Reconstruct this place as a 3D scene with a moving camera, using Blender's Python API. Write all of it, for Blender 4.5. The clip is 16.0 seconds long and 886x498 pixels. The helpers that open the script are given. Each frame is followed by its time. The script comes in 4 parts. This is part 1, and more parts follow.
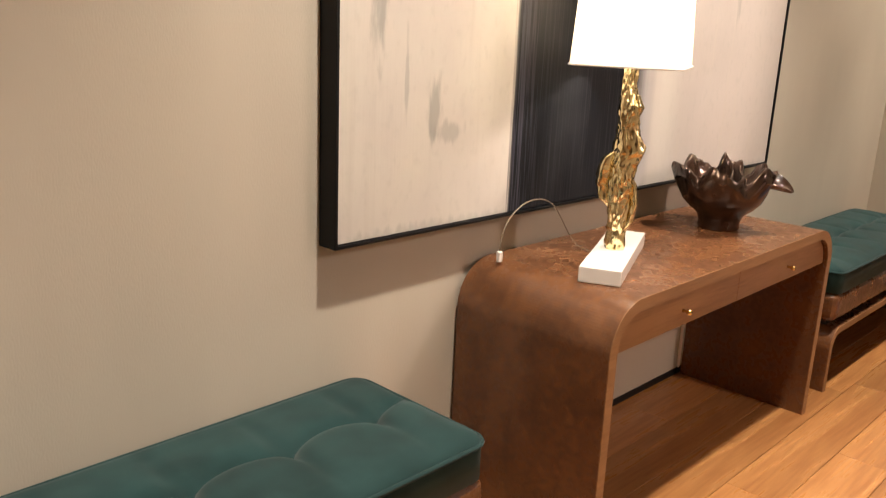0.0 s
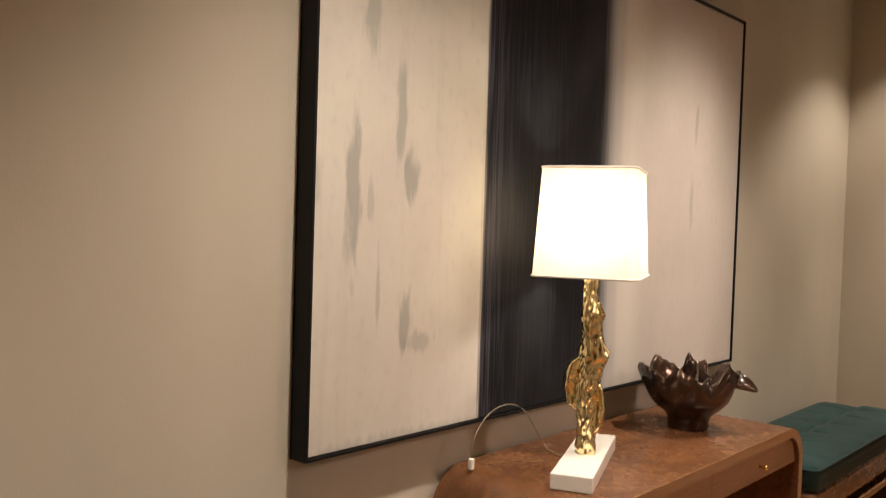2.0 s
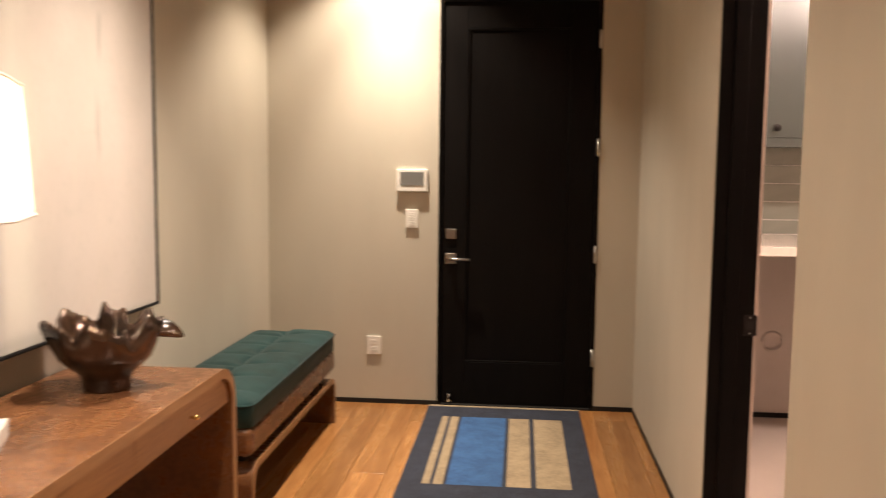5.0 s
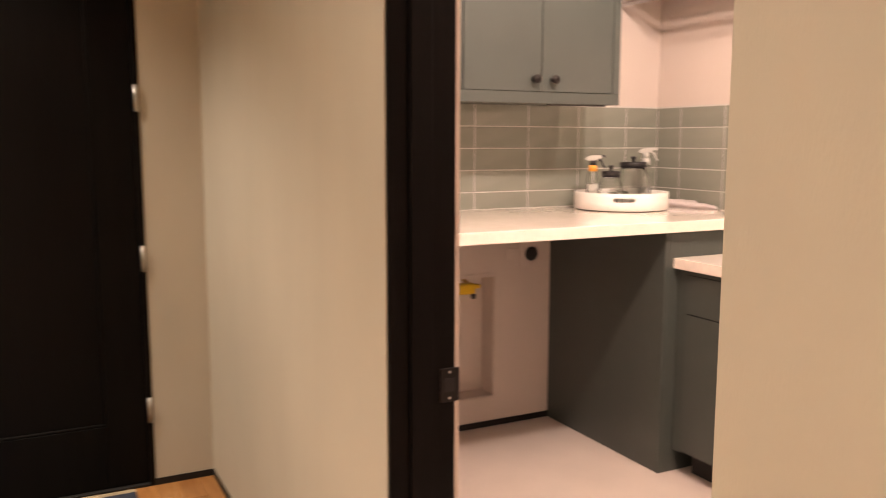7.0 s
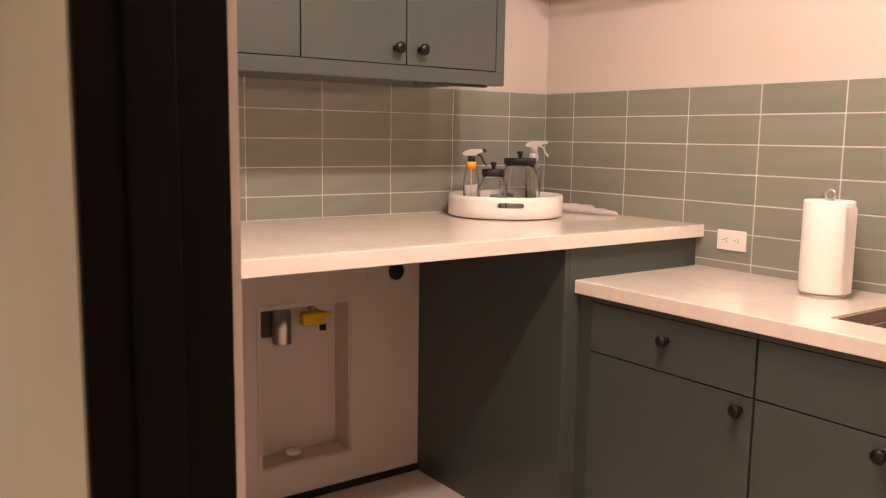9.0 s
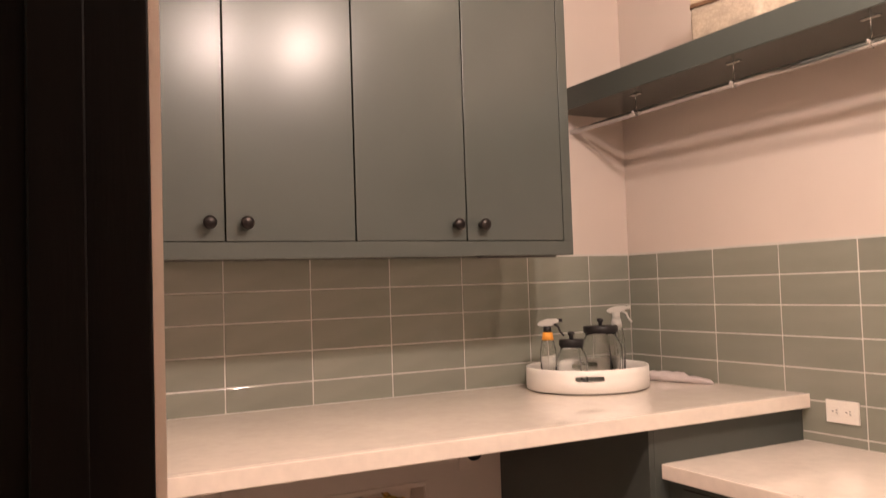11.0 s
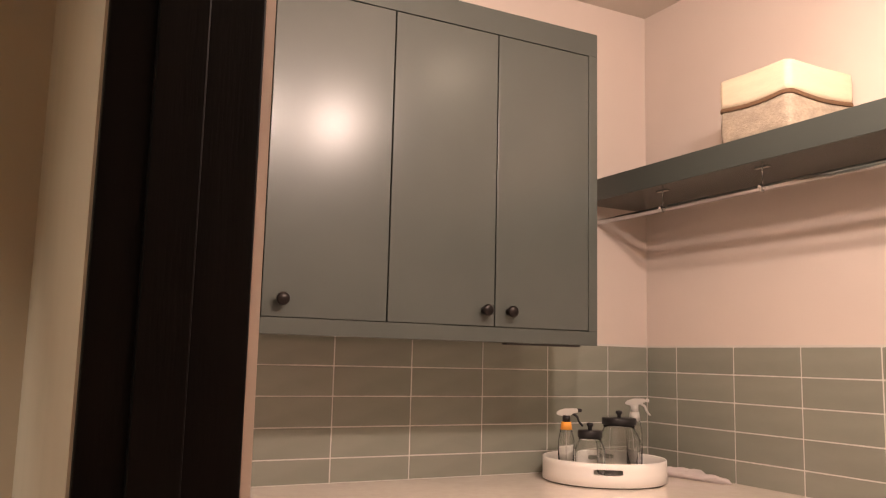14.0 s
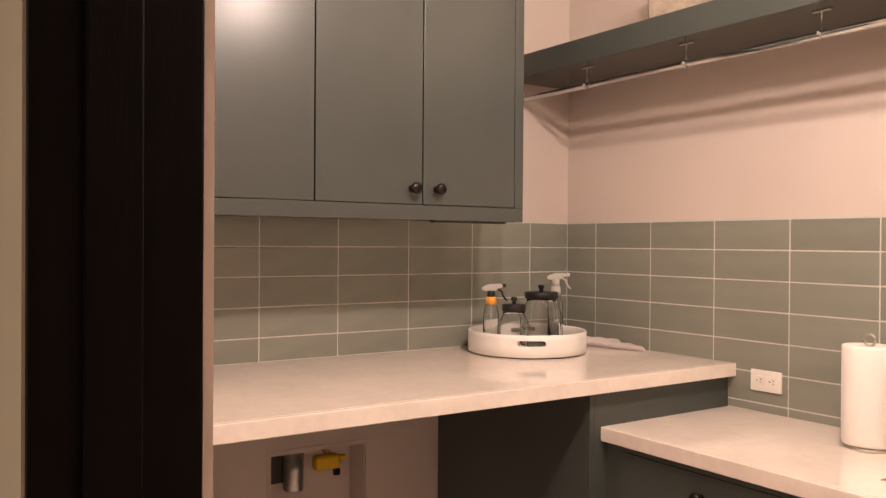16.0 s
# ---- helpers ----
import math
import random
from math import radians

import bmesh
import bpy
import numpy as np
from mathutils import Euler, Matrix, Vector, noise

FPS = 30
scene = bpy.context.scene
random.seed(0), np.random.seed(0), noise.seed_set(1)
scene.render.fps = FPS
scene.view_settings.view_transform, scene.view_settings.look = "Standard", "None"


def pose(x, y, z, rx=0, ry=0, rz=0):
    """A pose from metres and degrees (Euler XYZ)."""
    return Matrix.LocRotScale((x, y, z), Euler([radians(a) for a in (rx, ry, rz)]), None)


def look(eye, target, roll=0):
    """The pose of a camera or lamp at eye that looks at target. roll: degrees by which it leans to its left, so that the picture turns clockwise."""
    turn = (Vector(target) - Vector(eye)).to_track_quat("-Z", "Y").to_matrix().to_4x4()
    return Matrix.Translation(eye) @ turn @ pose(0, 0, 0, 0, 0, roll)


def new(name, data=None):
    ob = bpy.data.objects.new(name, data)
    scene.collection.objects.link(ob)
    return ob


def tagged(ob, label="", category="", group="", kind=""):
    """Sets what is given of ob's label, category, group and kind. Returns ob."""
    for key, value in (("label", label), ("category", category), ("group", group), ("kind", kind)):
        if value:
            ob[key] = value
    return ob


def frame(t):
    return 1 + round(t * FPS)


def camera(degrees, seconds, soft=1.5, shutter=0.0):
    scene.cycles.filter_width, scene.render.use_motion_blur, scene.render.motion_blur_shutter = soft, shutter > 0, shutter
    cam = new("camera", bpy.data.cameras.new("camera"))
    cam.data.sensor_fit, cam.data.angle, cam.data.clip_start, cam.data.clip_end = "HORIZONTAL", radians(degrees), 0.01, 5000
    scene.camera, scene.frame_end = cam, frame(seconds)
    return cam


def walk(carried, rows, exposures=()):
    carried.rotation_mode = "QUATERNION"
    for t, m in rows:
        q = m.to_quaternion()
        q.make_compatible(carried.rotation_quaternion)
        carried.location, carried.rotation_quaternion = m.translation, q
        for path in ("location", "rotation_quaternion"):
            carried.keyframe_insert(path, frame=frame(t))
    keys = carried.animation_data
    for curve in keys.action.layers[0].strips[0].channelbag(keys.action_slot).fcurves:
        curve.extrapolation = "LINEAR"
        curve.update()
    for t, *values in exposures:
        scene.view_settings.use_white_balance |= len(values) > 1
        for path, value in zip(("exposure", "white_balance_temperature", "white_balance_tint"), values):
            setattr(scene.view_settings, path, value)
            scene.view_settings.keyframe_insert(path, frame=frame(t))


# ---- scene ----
cam = camera(56.3, 16.0, soft=1.1, shutter=0.4)
PATH = [
    (0, (0.339, 0.184, 1.409), (1.734, 1.52, 0.89), 2.5),
    (0.5, (0.326, 0.182, 1.422), (1.741, 1.531, 0.999), 2.6),
    (1, (0.322, 0.167, 1.435), (1.755, 1.524, 1.114), 2.3),
    (1.5, (0.318, 0.162, 1.46), (1.774, 1.518, 1.257), 2.3),
    (2, (0.307, 0.131, 1.465), (1.778, 1.485, 1.403), 1.8),
    (2.5, (0.292, 0.147, 1.475), (1.801, 1.459, 1.511), 1.7),
    (3, (0.306, 0.096, 1.486), (1.899, 1.304, 1.548), -0.2),
    (3.5, (0.316, 0.142, 1.472), (2.057, 1.126, 1.479), -0.6),
    (4, (0.326, 0.175, 1.445), (2.179, 0.928, 1.393), 0.2),
    (4.2, (0.345, 0.165, 1.44), (2.234, 0.818, 1.36), 0.4),
    (6.3, (1.71, 0.286, 1.456), (3.621, -0.238, 1.184), 0.1),
    (6.5, (1.863, 0.254, 1.455), (3.752, -0.348, 1.192), -0.1),
    (6.6, (1.933, 0.232, 1.451), (3.809, -0.413, 1.195), -0.2),
    (7, (2.184, 0.176, 1.423), (3.952, -0.722, 1.163), 0.1),
    (7.5, (2.481, 0.056, 1.399), (4.112, -1.068, 1.122), 0.8),
    (8, (2.687, -0.099, 1.393), (4.282, -1.271, 1.107), 1.4),
    (8.2, (2.743, -0.129, 1.379), (4.316, -1.331, 1.089), 1.6),
    (10.3, (2.923, -0.537, 1.469), (4.664, -1.536, 1.354), -2.0),
    (10.5, (2.900, -0.535, 1.480), (4.657, -1.509, 1.413), -2.2),
    (11, (2.897, -0.518, 1.485), (4.669, -1.456, 1.577), -1.9),
    (11.5, (2.875, -0.490, 1.507), (4.645, -1.405, 1.727), -1.3),
    (12, (2.874, -0.460, 1.523), (4.632, -1.360, 1.856), -0.6),
    (12.5, (2.873, -0.445, 1.533), (4.628, -1.329, 1.913), 0.4),
    (13, (2.882, -0.444, 1.534), (4.644, -1.320, 1.896), 1.0),
    (13.5, (2.891, -0.438, 1.528), (4.655, -1.329, 1.842), 1.2),
    (14, (2.904, -0.424, 1.523), (4.662, -1.349, 1.787), 1.4),
    (14.5, (2.920, -0.412, 1.518), (4.664, -1.377, 1.729), 1.3),
    (15, (2.922, -0.406, 1.531), (4.650, -1.418, 1.659), 1.0),
    (15.5, (2.930, -0.400, 1.521), (4.629, -1.470, 1.577), 0.5),
    (16, (2.945, -0.388, 1.509), (4.613, -1.512, 1.493), 0.4),
]
EXPOSURES = [(0, 0.33, 6600, 11.5), (0.4, 0.2, 6650, 11.5), (1.0, 0.02, 6700, 11.5), (2.0, -0.18, 6850, 11.5), (2.5, -0.22, 6900, 11.5), (3.3, -0.2, 6900, 11.5), (4.2, 0.14, 6900, 11.5),
             (6.3, 0.88, 6980, 12.5), (7.0, 0.9, 6950, 12), (8.2, 0.64, 6850, 11.5), (10.3, 0.08, 6850, 11), (11.0, 0.2, 6850, 11), (11.5, 0.2, 6900, 11.5), (12.5, 0.16, 7050, 12.5), (14.5, 0.14, 7020, 12.5), (16.0, 0.13, 6870, 11.5)]
walk(cam, [(t, look(*p)) for t, *p in PATH], EXPOSURES)

# ---- world, lights ----
world = bpy.data.worlds.new("world")
scene.world = world
world.use_nodes = True
world.node_tree.nodes["Background"].inputs[0].default_value = (0.6, 0.5, 0.4, 1)
world.node_tree.nodes["Background"].inputs[1].default_value = 0.02

WARM = (1.0, 0.89, 0.76)
PINK = (1.0, 0.80, 0.72)


def spot(name, eye, target, watts, degrees, blend=0.5, size=0.04, colour=WARM):
    d = bpy.data.lights.new(name, "SPOT")
    d.energy, d.spot_size, d.spot_blend, d.shadow_soft_size, d.color = watts, radians(degrees), blend, size, colour
    ob = new(name, d)
    ob.matrix_world = look(eye, target)
    return ob


def bulb(name, place, watts, size, colour=WARM):
    d = bpy.data.lights.new(name, "POINT")
    d.energy, d.shadow_soft_size, d.color = watts, size, colour
    ob = new(name, d)
    ob.location = place
    return ob


HALL_H, ROOM_H = 3.02, 3.07
HALL_SPOTS = [(-0.2, 0.92), (1.62, 0.92), (3.4, 0.92), (5.275, 0.965)]
for hx, hy in HALL_SPOTS:
    end = hx > 5
    if end:
        spot("hall_spot", (hx, hy, HALL_H - 0.03), (hx, hy + 0.02, 0), 100, 106, 0.5)
        spot("hall_beam", (hx, hy, HALL_H - 0.03), (hx + 0.20, hy, 0), 185, 62, 1.0)
    else:
        spot("hall_spot", (hx, hy, HALL_H - 0.03), (hx, hy - 0.35, 0), 80, 120 if hx > 0 else 100, 0.9)
        spot("hall_beam", (hx, hy, HALL_H - 0.03), (hx, hy + 0.20, 0), {-0.2: 168, 1.62: 190, 3.4: 210}[hx], 84 if hx == 1.62 else 86, 1.0)
bulb("table_lamp_bulb", (2.39, 1.45, 1.47), 12.5, 0.03, (1.0, 0.90, 0.77))
ROOM_BULBS = [(3.75, -1.77, 2.645), (3.68, -1.362, 2.645)]
for b, w in zip(ROOM_BULBS, (53, 47)):
    bulb("laundry_bulb", b, w, 0.036, PINK)
spot("laundry_spot", (3.83, -2.37, ROOM_H - 0.03), (3.83, -2.37, 0), 24, 158, 0.5, 0.04, (1.0, 0.80, 0.63))

# ---- materials ----


def mat(name, colour, rough=0.5, metal=0.0, grain=0.0, scale=8.0, stretch=(1, 1, 1), colour2=None, bump=0.0, bump_scale=60.0,
        coat=0.0, spec=0.5, vary=0.0, trans=0.0, ior=1.45, sheen=0.0, detail=6.0, rough_var=0.0):
    m = bpy.data.materials.new(name)
    m.use_nodes = True
    nt = m.node_tree
    n, l = nt.nodes, nt.links
    b = n["Principled BSDF"]
    b.inputs["Roughness"].default_value = rough
    b.inputs["Metallic"].default_value = metal
    b.inputs["Specular IOR Level"].default_value = spec
    b.inputs["Coat Weight"].default_value = coat
    b.inputs["Coat Roughness"].default_value = 0.15
    b.inputs["Transmission Weight"].default_value = trans
    b.inputs["IOR"].default_value = ior
    b.inputs["Sheen Weight"].default_value = sheen
    b.inputs["Base Color"].default_value = (*colour, 1)
    tc = n.new("ShaderNodeTexCoord")
    mp = n.new("ShaderNodeMapping")
    mp.inputs["Scale"].default_value = stretch
    l.new(tc.outputs["Object"], mp.inputs["Vector"])
    if grain or vary:
        last = None
        if grain:
            a = n.new("ShaderNodeTexNoise")
            a.inputs["Scale"].default_value, a.inputs["Detail"].default_value = scale, detail
            l.new(mp.outputs["Vector"], a.inputs["Vector"])
            big = n.new("ShaderNodeTexNoise")
            big.inputs["Scale"].default_value = scale * 0.17
            l.new(mp.outputs["Vector"], big.inputs["Vector"])
            add = n.new("ShaderNodeMath")
            add.operation = "ADD"
            l.new(a.outputs["Fac"], add.inputs[0])
            l.new(big.outputs["Fac"], add.inputs[1])
            ramp = n.new("ShaderNodeMapRange")
            ramp.inputs[1].default_value, ramp.inputs[2].default_value = 0.75, 1.25
            l.new(add.outputs[0], ramp.inputs[0])
            mix = n.new("ShaderNodeMix")
            mix.data_type = "RGBA"
            c2 = colour2 or tuple(c * (1 - grain) for c in colour)
            mix.inputs[6].default_value, mix.inputs[7].default_value = (*colour, 1), (*c2, 1)
            l.new(ramp.outputs[0], mix.inputs[0])
            last = mix.outputs[2]
            if rough_var:
                rr = n.new("ShaderNodeMapRange")
                rr.inputs[3].default_value, rr.inputs[4].default_value = rough - rough_var, rough + rough_var
                l.new(ramp.outputs[0], rr.inputs[0])
                l.new(rr.outputs[0], b.inputs["Roughness"])
        if vary:
            info = n.new("ShaderNodeObjectInfo")
            mr = n.new("ShaderNodeMapRange")
            mr.inputs[3].default_value, mr.inputs[4].default_value = 1 - vary, 1 + vary
            l.new(info.outputs["Random"], mr.inputs[0])
            hsv = n.new("ShaderNodeHueSaturation")
            hsv.inputs["Color"].default_value = (*colour, 1)
            if last:
                l.new(last, hsv.inputs["Color"])
            l.new(mr.outputs[0], hsv.inputs["Value"])
            last = hsv.outputs[0]
        l.new(last, b.inputs["Base Color"])
    if bump:
        bn = n.new("ShaderNodeTexNoise")
        bn.inputs["Scale"].default_value, bn.inputs["Detail"].default_value = bump_scale, 4
        l.new(mp.outputs["Vector"], bn.inputs["Vector"])
        bp = n.new("ShaderNodeBump")
        bp.inputs["Strength"].default_value, bp.inputs["Distance"].default_value = bump, 0.004
        l.new(bn.outputs["Fac"], bp.inputs["Height"])
        l.new(bp.outputs[0], b.inputs["Normal"])
    return m


M_WALL = mat("hall_wall_paper", (0.53, 0.48, 0.395), 0.75, grain=0.08, scale=5, stretch=(1, 1, 0.35), bump=0.12, bump_scale=260)
M_ROOMWALL = mat("laundry_paint", (0.64, 0.555, 0.50), 0.6, grain=0.05, scale=3, bump=0.06, bump_scale=180)
M_CEIL = mat("ceiling_paint", (0.62, 0.56, 0.49), 0.85, grain=0.04, scale=2)
M_PLANK = mat("oak_plank", (0.46, 0.222, 0.078), 0.30, grain=1, colour2=(0.27, 0.106, 0.032), scale=7, stretch=(0.6, 9, 9), bump=0.12,
              bump_scale=40, vary=0.22, coat=0.15, rough_var=0.06)
M_JOINT = mat("plank_joint", (0.15, 0.070, 0.025), 0.7)
M_TILEFLOOR = mat("pale_floor_tile", (0.66, 0.565, 0.505), 0.40, grain=0.12, scale=3, bump=0.03, bump_scale=60)
M_BLACK = mat("black_reveal", (0.010, 0.008, 0.007), 0.6)
M_DOOR = mat("espresso_door", (0.0056, 0.0043, 0.0039), 0.5, spec=0.11, grain=0.35, scale=12, stretch=(6, 6, 0.5), bump=0.05, bump_scale=50)
M_FRAME = mat("black_frame", (0.006, 0.006, 0.007), 0.5, spec=0.25, grain=0.3, scale=20)
M_BURL = mat("brown_burl_veneer", (0.175, 0.075, 0.032), 0.29, grain=1, colour2=(0.090, 0.036, 0.0150), scale=44, bump=0.08, bump_scale=70,
             detail=9, rough_var=0.1)
M_WALNUT = mat("walnut_edge", (0.30, 0.160, 0.073), 0.38, grain=1, colour2=(0.21, 0.104, 0.045), scale=10, stretch=(1.2, 14, 14), bump=0.05,
               bump_scale=40)
M_BRASS = mat("brass", (0.78, 0.55, 0.22), 0.25, 1.0)
M_GOLD = mat("gold_leaf", (1.0, 0.84, 0.48), 0.16, 1.0, grain=0.12, scale=30, bump=0.45, bump_scale=75)
M_MARBLE = mat("white_marble", (0.83, 0.80, 0.75), 0.25, grain=0.1, scale=9, coat=0.2)
M_BRONZE = mat("glazed_bronze", (0.014, 0.010, 0.009), 0.16, 0.55, grain=1, colour2=(0.125, 0.060, 0.032), scale=11, bump=0.2, bump_scale=22,
               coat=0.4)
M_VELVET = mat("teal_velvet", (0.0185, 0.0490, 0.0485), 0.85, grain=0.45, scale=11, sheen=0.11, spec=0.12, bump=0.1, bump_scale=300)
M_STEEL = mat("brushed_nickel", (0.62, 0.60, 0.56), 0.3, 1.0)
M_LOCK = mat("dark_satin_nickel", (0.36, 0.345, 0.325), 0.34, 1.0)
M_CHROME = mat("chrome", (0.8, 0.8, 0.8), 0.12, 1.0)
M_PLASTIC = mat("white_plastic", (0.82, 0.78, 0.72), 0.35)
M_SCREEN = mat("grey_screen", (0.16, 0.16, 0.155), 0.15)
M_GREEN = mat("grey_green_lacquer", (0.0665, 0.0765, 0.069), 0.27, grain=0.10, scale=3, spec=0.5, bump=0.015, bump_scale=90)
M_KNOB = mat("oil_rubbed_bronze", (0.018, 0.014, 0.013), 0.35, 0.6)
M_TILE = mat("glazed_tile", (0.262, 0.270, 0.226), 0.07, grain=0.12, scale=5, stretch=(1, 1, 3), vary=0.06, coat=0.6, bump=0.03, bump_scale=14)
M_GROUT = mat("grout", (0.59, 0.565, 0.52), 0.8, grain=0.08, scale=40)
M_QUARTZ = mat("pale_quartz", (0.86, 0.77, 0.69), 0.10, grain=0.09, scale=34, coat=0.4)
M_WHITE = mat("white_enamel", (0.86, 0.83, 0.79), 0.28)
M_PAPER = mat("paper_towel", (0.88, 0.84, 0.79), 0.95, bump=0.25, bump_scale=120)
M_CLOTH = mat("lilac_grey_cloth", (0.62, 0.55, 0.54), 0.95, grain=0.15, scale=12, bump=0.3, bump_scale=90)
M_LID = mat("black_lid", (0.014, 0.013, 0.014), 0.4)
M_AMBER = mat("amber_collar", (0.85, 0.36, 0.06), 0.4)
M_GREYPL = mat("translucent_spray_head", (0.72, 0.70, 0.66), 0.3, trans=0.35)
M_GLASS = mat("clear_glass", (0.97, 0.98, 0.97), 0.02, trans=1.0, ior=1.45)
M_ACRYL = mat("clear_cord", (0.58, 0.50, 0.40), 0.15, trans=0.6, ior=1.25)
M_YELLOW = mat("yellow_valve", (0.75, 0.48, 0.02), 0.4)
M_DARKGREY = mat("dark_grey_box", (0.05, 0.045, 0.04), 0.5)
M_NAVY = mat("navy_wool", (0.035, 0.040, 0.060), 0.95, grain=0.35, scale=60, bump=0.6, bump_scale=220)
M_BLUE = mat("blue_wool", (0.045, 0.125, 0.30), 0.95, grain=0.3, scale=60, bump=0.6, bump_scale=220)
M_TAN = mat("tan_wool", (0.40, 0.30, 0.19), 0.95, grain=0.3, scale=60, bump=0.6, bump_scale=220)
M_BASKETLID = mat("cream_canvas_band", (0.78, 0.67, 0.50), 0.8, grain=0.08, scale=40, stretch=(1, 1, 8), bump=0.3, bump_scale=120)
M_BASKET = mat("woven_seagrass", (0.50, 0.42, 0.33), 0.9, grain=0.3, scale=85, stretch=(1, 1, 2), bump=0.9, bump_scale=130)
M_ROPE = mat("brown_cord_trim", (0.16, 0.09, 0.05), 0.9)
M_SINK = mat("grey_sink", (0.25, 0.185, 0.155), 0.4, 0.0, grain=0.15, scale=30)


def glow(name, colour, strength):
    m = bpy.data.materials.new(name)
    m.use_nodes = True
    b = m.node_tree.nodes["Principled BSDF"]
    b.inputs["Emission Color"].default_value = (*colour, 1)
    b.inputs["Emission Strength"].default_value = strength
    return m


M_GLOW = glow("lit_lens", (1.0, 0.82, 0.6), 9.0)


def shade_material():
    m = bpy.data.materials.new("linen_shade")
    m.use_nodes = True
    n, l = m.node_tree.nodes, m.node_tree.links
    out = n["Material Output"]
    n.remove(n["Principled BSDF"])
    d, t, mx = n.new("ShaderNodeBsdfDiffuse"), n.new("ShaderNodeBsdfTranslucent"), n.new("ShaderNodeMixShader")
    d.inputs[0].default_value = t.inputs[0].default_value = (0.88, 0.83, 0.74, 1)
    w = n.new("ShaderNodeTexNoise")
    w.inputs["Scale"].default_value = 300
    bp = n.new("ShaderNodeBump")
    bp.inputs["Strength"].default_value, bp.inputs["Distance"].default_value = 0.2, 0.002
    l.new(w.outputs["Fac"], bp.inputs["Height"])
    l.new(bp.outputs[0], d.inputs["Normal"])
    mx.inputs[0].default_value = 0.6
    l.new(d.outputs[0], mx.inputs[1])
    l.new(t.outputs[0], mx.inputs[2])
    l.new(mx.outputs[0], out.inputs[0])
    return m


M_SHADE = shade_material()


def canvas_material():
    """Abstract painting: pale field, a dark band with vertical streaks, grey strokes. Object coordinates, metres from the lower left."""
    m = bpy.data.materials.new("painted_canvas")
    m.use_nodes = True
    n, l = m.node_tree.nodes, m.node_tree.links
    b = n["Principled BSDF"]
    b.inputs["Roughness"].default_value = 0.6
    b.inputs["Specular IOR Level"].default_value = 0.25
    tc, sep = n.new("ShaderNodeTexCoord"), n.new("ShaderNodeSeparateXYZ")
    l.new(tc.outputs["Object"], sep.inputs[0])

    def math_node(op, a, c, clamp=False):
        k = n.new("ShaderNodeMath")
        k.operation, k.use_clamp = op, clamp
        for i, v in enumerate((a, c)):
            if isinstance(v, (int, float)):
                k.inputs[i].default_value = v
            elif v is not None:
                l.new(v, k.inputs[i])
        return k.outputs[0]

    def tex(scale, stretch, detail=5):
        mp, t = n.new("ShaderNodeMapping"), n.new("ShaderNodeTexNoise")
        mp.inputs["Scale"].default_value = stretch
        t.inputs["Scale"].default_value, t.inputs["Detail"].default_value = scale, detail
        l.new(tc.outputs["Object"], mp.inputs[0])
        l.new(mp.outputs[0], t.inputs["Vector"])
        return t.outputs["Fac"]

    def smooth(v, lo, hi):
        k = n.new("ShaderNodeMapRange")
        k.interpolation_type = "SMOOTHSTEP"
        k.inputs[1].default_value, k.inputs[2].default_value = lo, hi
        l.new(v, k.inputs[0])
        return k.outputs[0]

    def mixc(f, a, c):
        k = n.new("ShaderNodeMix")
        k.data_type = "RGBA"
        for i, v in ((0, f), (6, a), (7, c)):
            if isinstance(v, tuple):
                k.inputs[i].default_value = (*v, 1)
            else:
                l.new(v, k.inputs[i])
        return k.outputs[2]

    x, z = sep.outputs["X"], sep.outputs["Z"]
    streak, fine, cloud = tex(9, (3, 1, 0.12)), tex(32, (4, 1, 0.10), 5), tex(2.5, (1, 1, 0.7))
    ragged = tex(20, (2.2, 1, 0.45), 8)
    pale = mixc(smooth(cloud, 0.35, 0.65), (0.615, 0.587, 0.522), (0.54, 0.503, 0.465))
    pale = mixc(math_node("MULTIPLY", smooth(streak, 0.52, 0.75), 0.2), pale, (0.40, 0.365, 0.32))
    right = mixc(smooth(cloud, 0.3, 0.7), (0.575, 0.520, 0.480), (0.51, 0.462, 0.425))
    right = mixc(math_node("MULTIPLY", smooth(streak, 0.55, 0.72), 0.3), right, (0.57, 0.52, 0.45))
    base = mixc(smooth(math_node("ADD", x, math_node("MULTIPLY", streak, 0.05)), 1.50, 1.66), pale, right)
    mottle = tex(38, (1, 1, 0.6), 6)
    base = mixc(math_node("MULTIPLY", smooth(mottle, 0.5, 0.72), 0.22), base, (0.42, 0.40, 0.365))
    # grey dry-brush strokes: centre x, centre z, half width, half height, strength
    for cx, cz, hw, hh, k in ((0.132, 0.65, 0.026, 0.20, 0.8), (0.295, 0.86, 0.022, 0.15, 0.7), (0.335, 0.71, 0.030, 0.075, 0.8),
                              (0.328, 0.32, 0.026, 0.085, 0.75), (0.385, 0.262, 0.06, 0.028, 0.5), (0.188, 1.10, 0.032, 0.10, 0.6),
                              (0.38, 1.268, 0.10, 0.014, 0.45), (0.47, 1.245, 0.014, 0.035, 0.5), (0.226, 0.40, 0.007, 0.11, 0.5),
                              (0.192, 0.64, 0.012, 0.07, 0.45), (1.99, 1.03, 0.016, 0.10, 0.5), (1.968, 0.70, 0.016, 0.13, 0.5),
                              (0.014, 0.66, 0.02, 0.08, 0.35), (0.3, 0.0, 0.7, 0.03, 0.4), (2.0, 0.0, 0.5, 0.03, 0.35)):
        dx = math_node("DIVIDE", math_node("SUBTRACT", x, cx), hw)
        dz = math_node("DIVIDE", math_node("SUBTRACT", z, cz), hh)
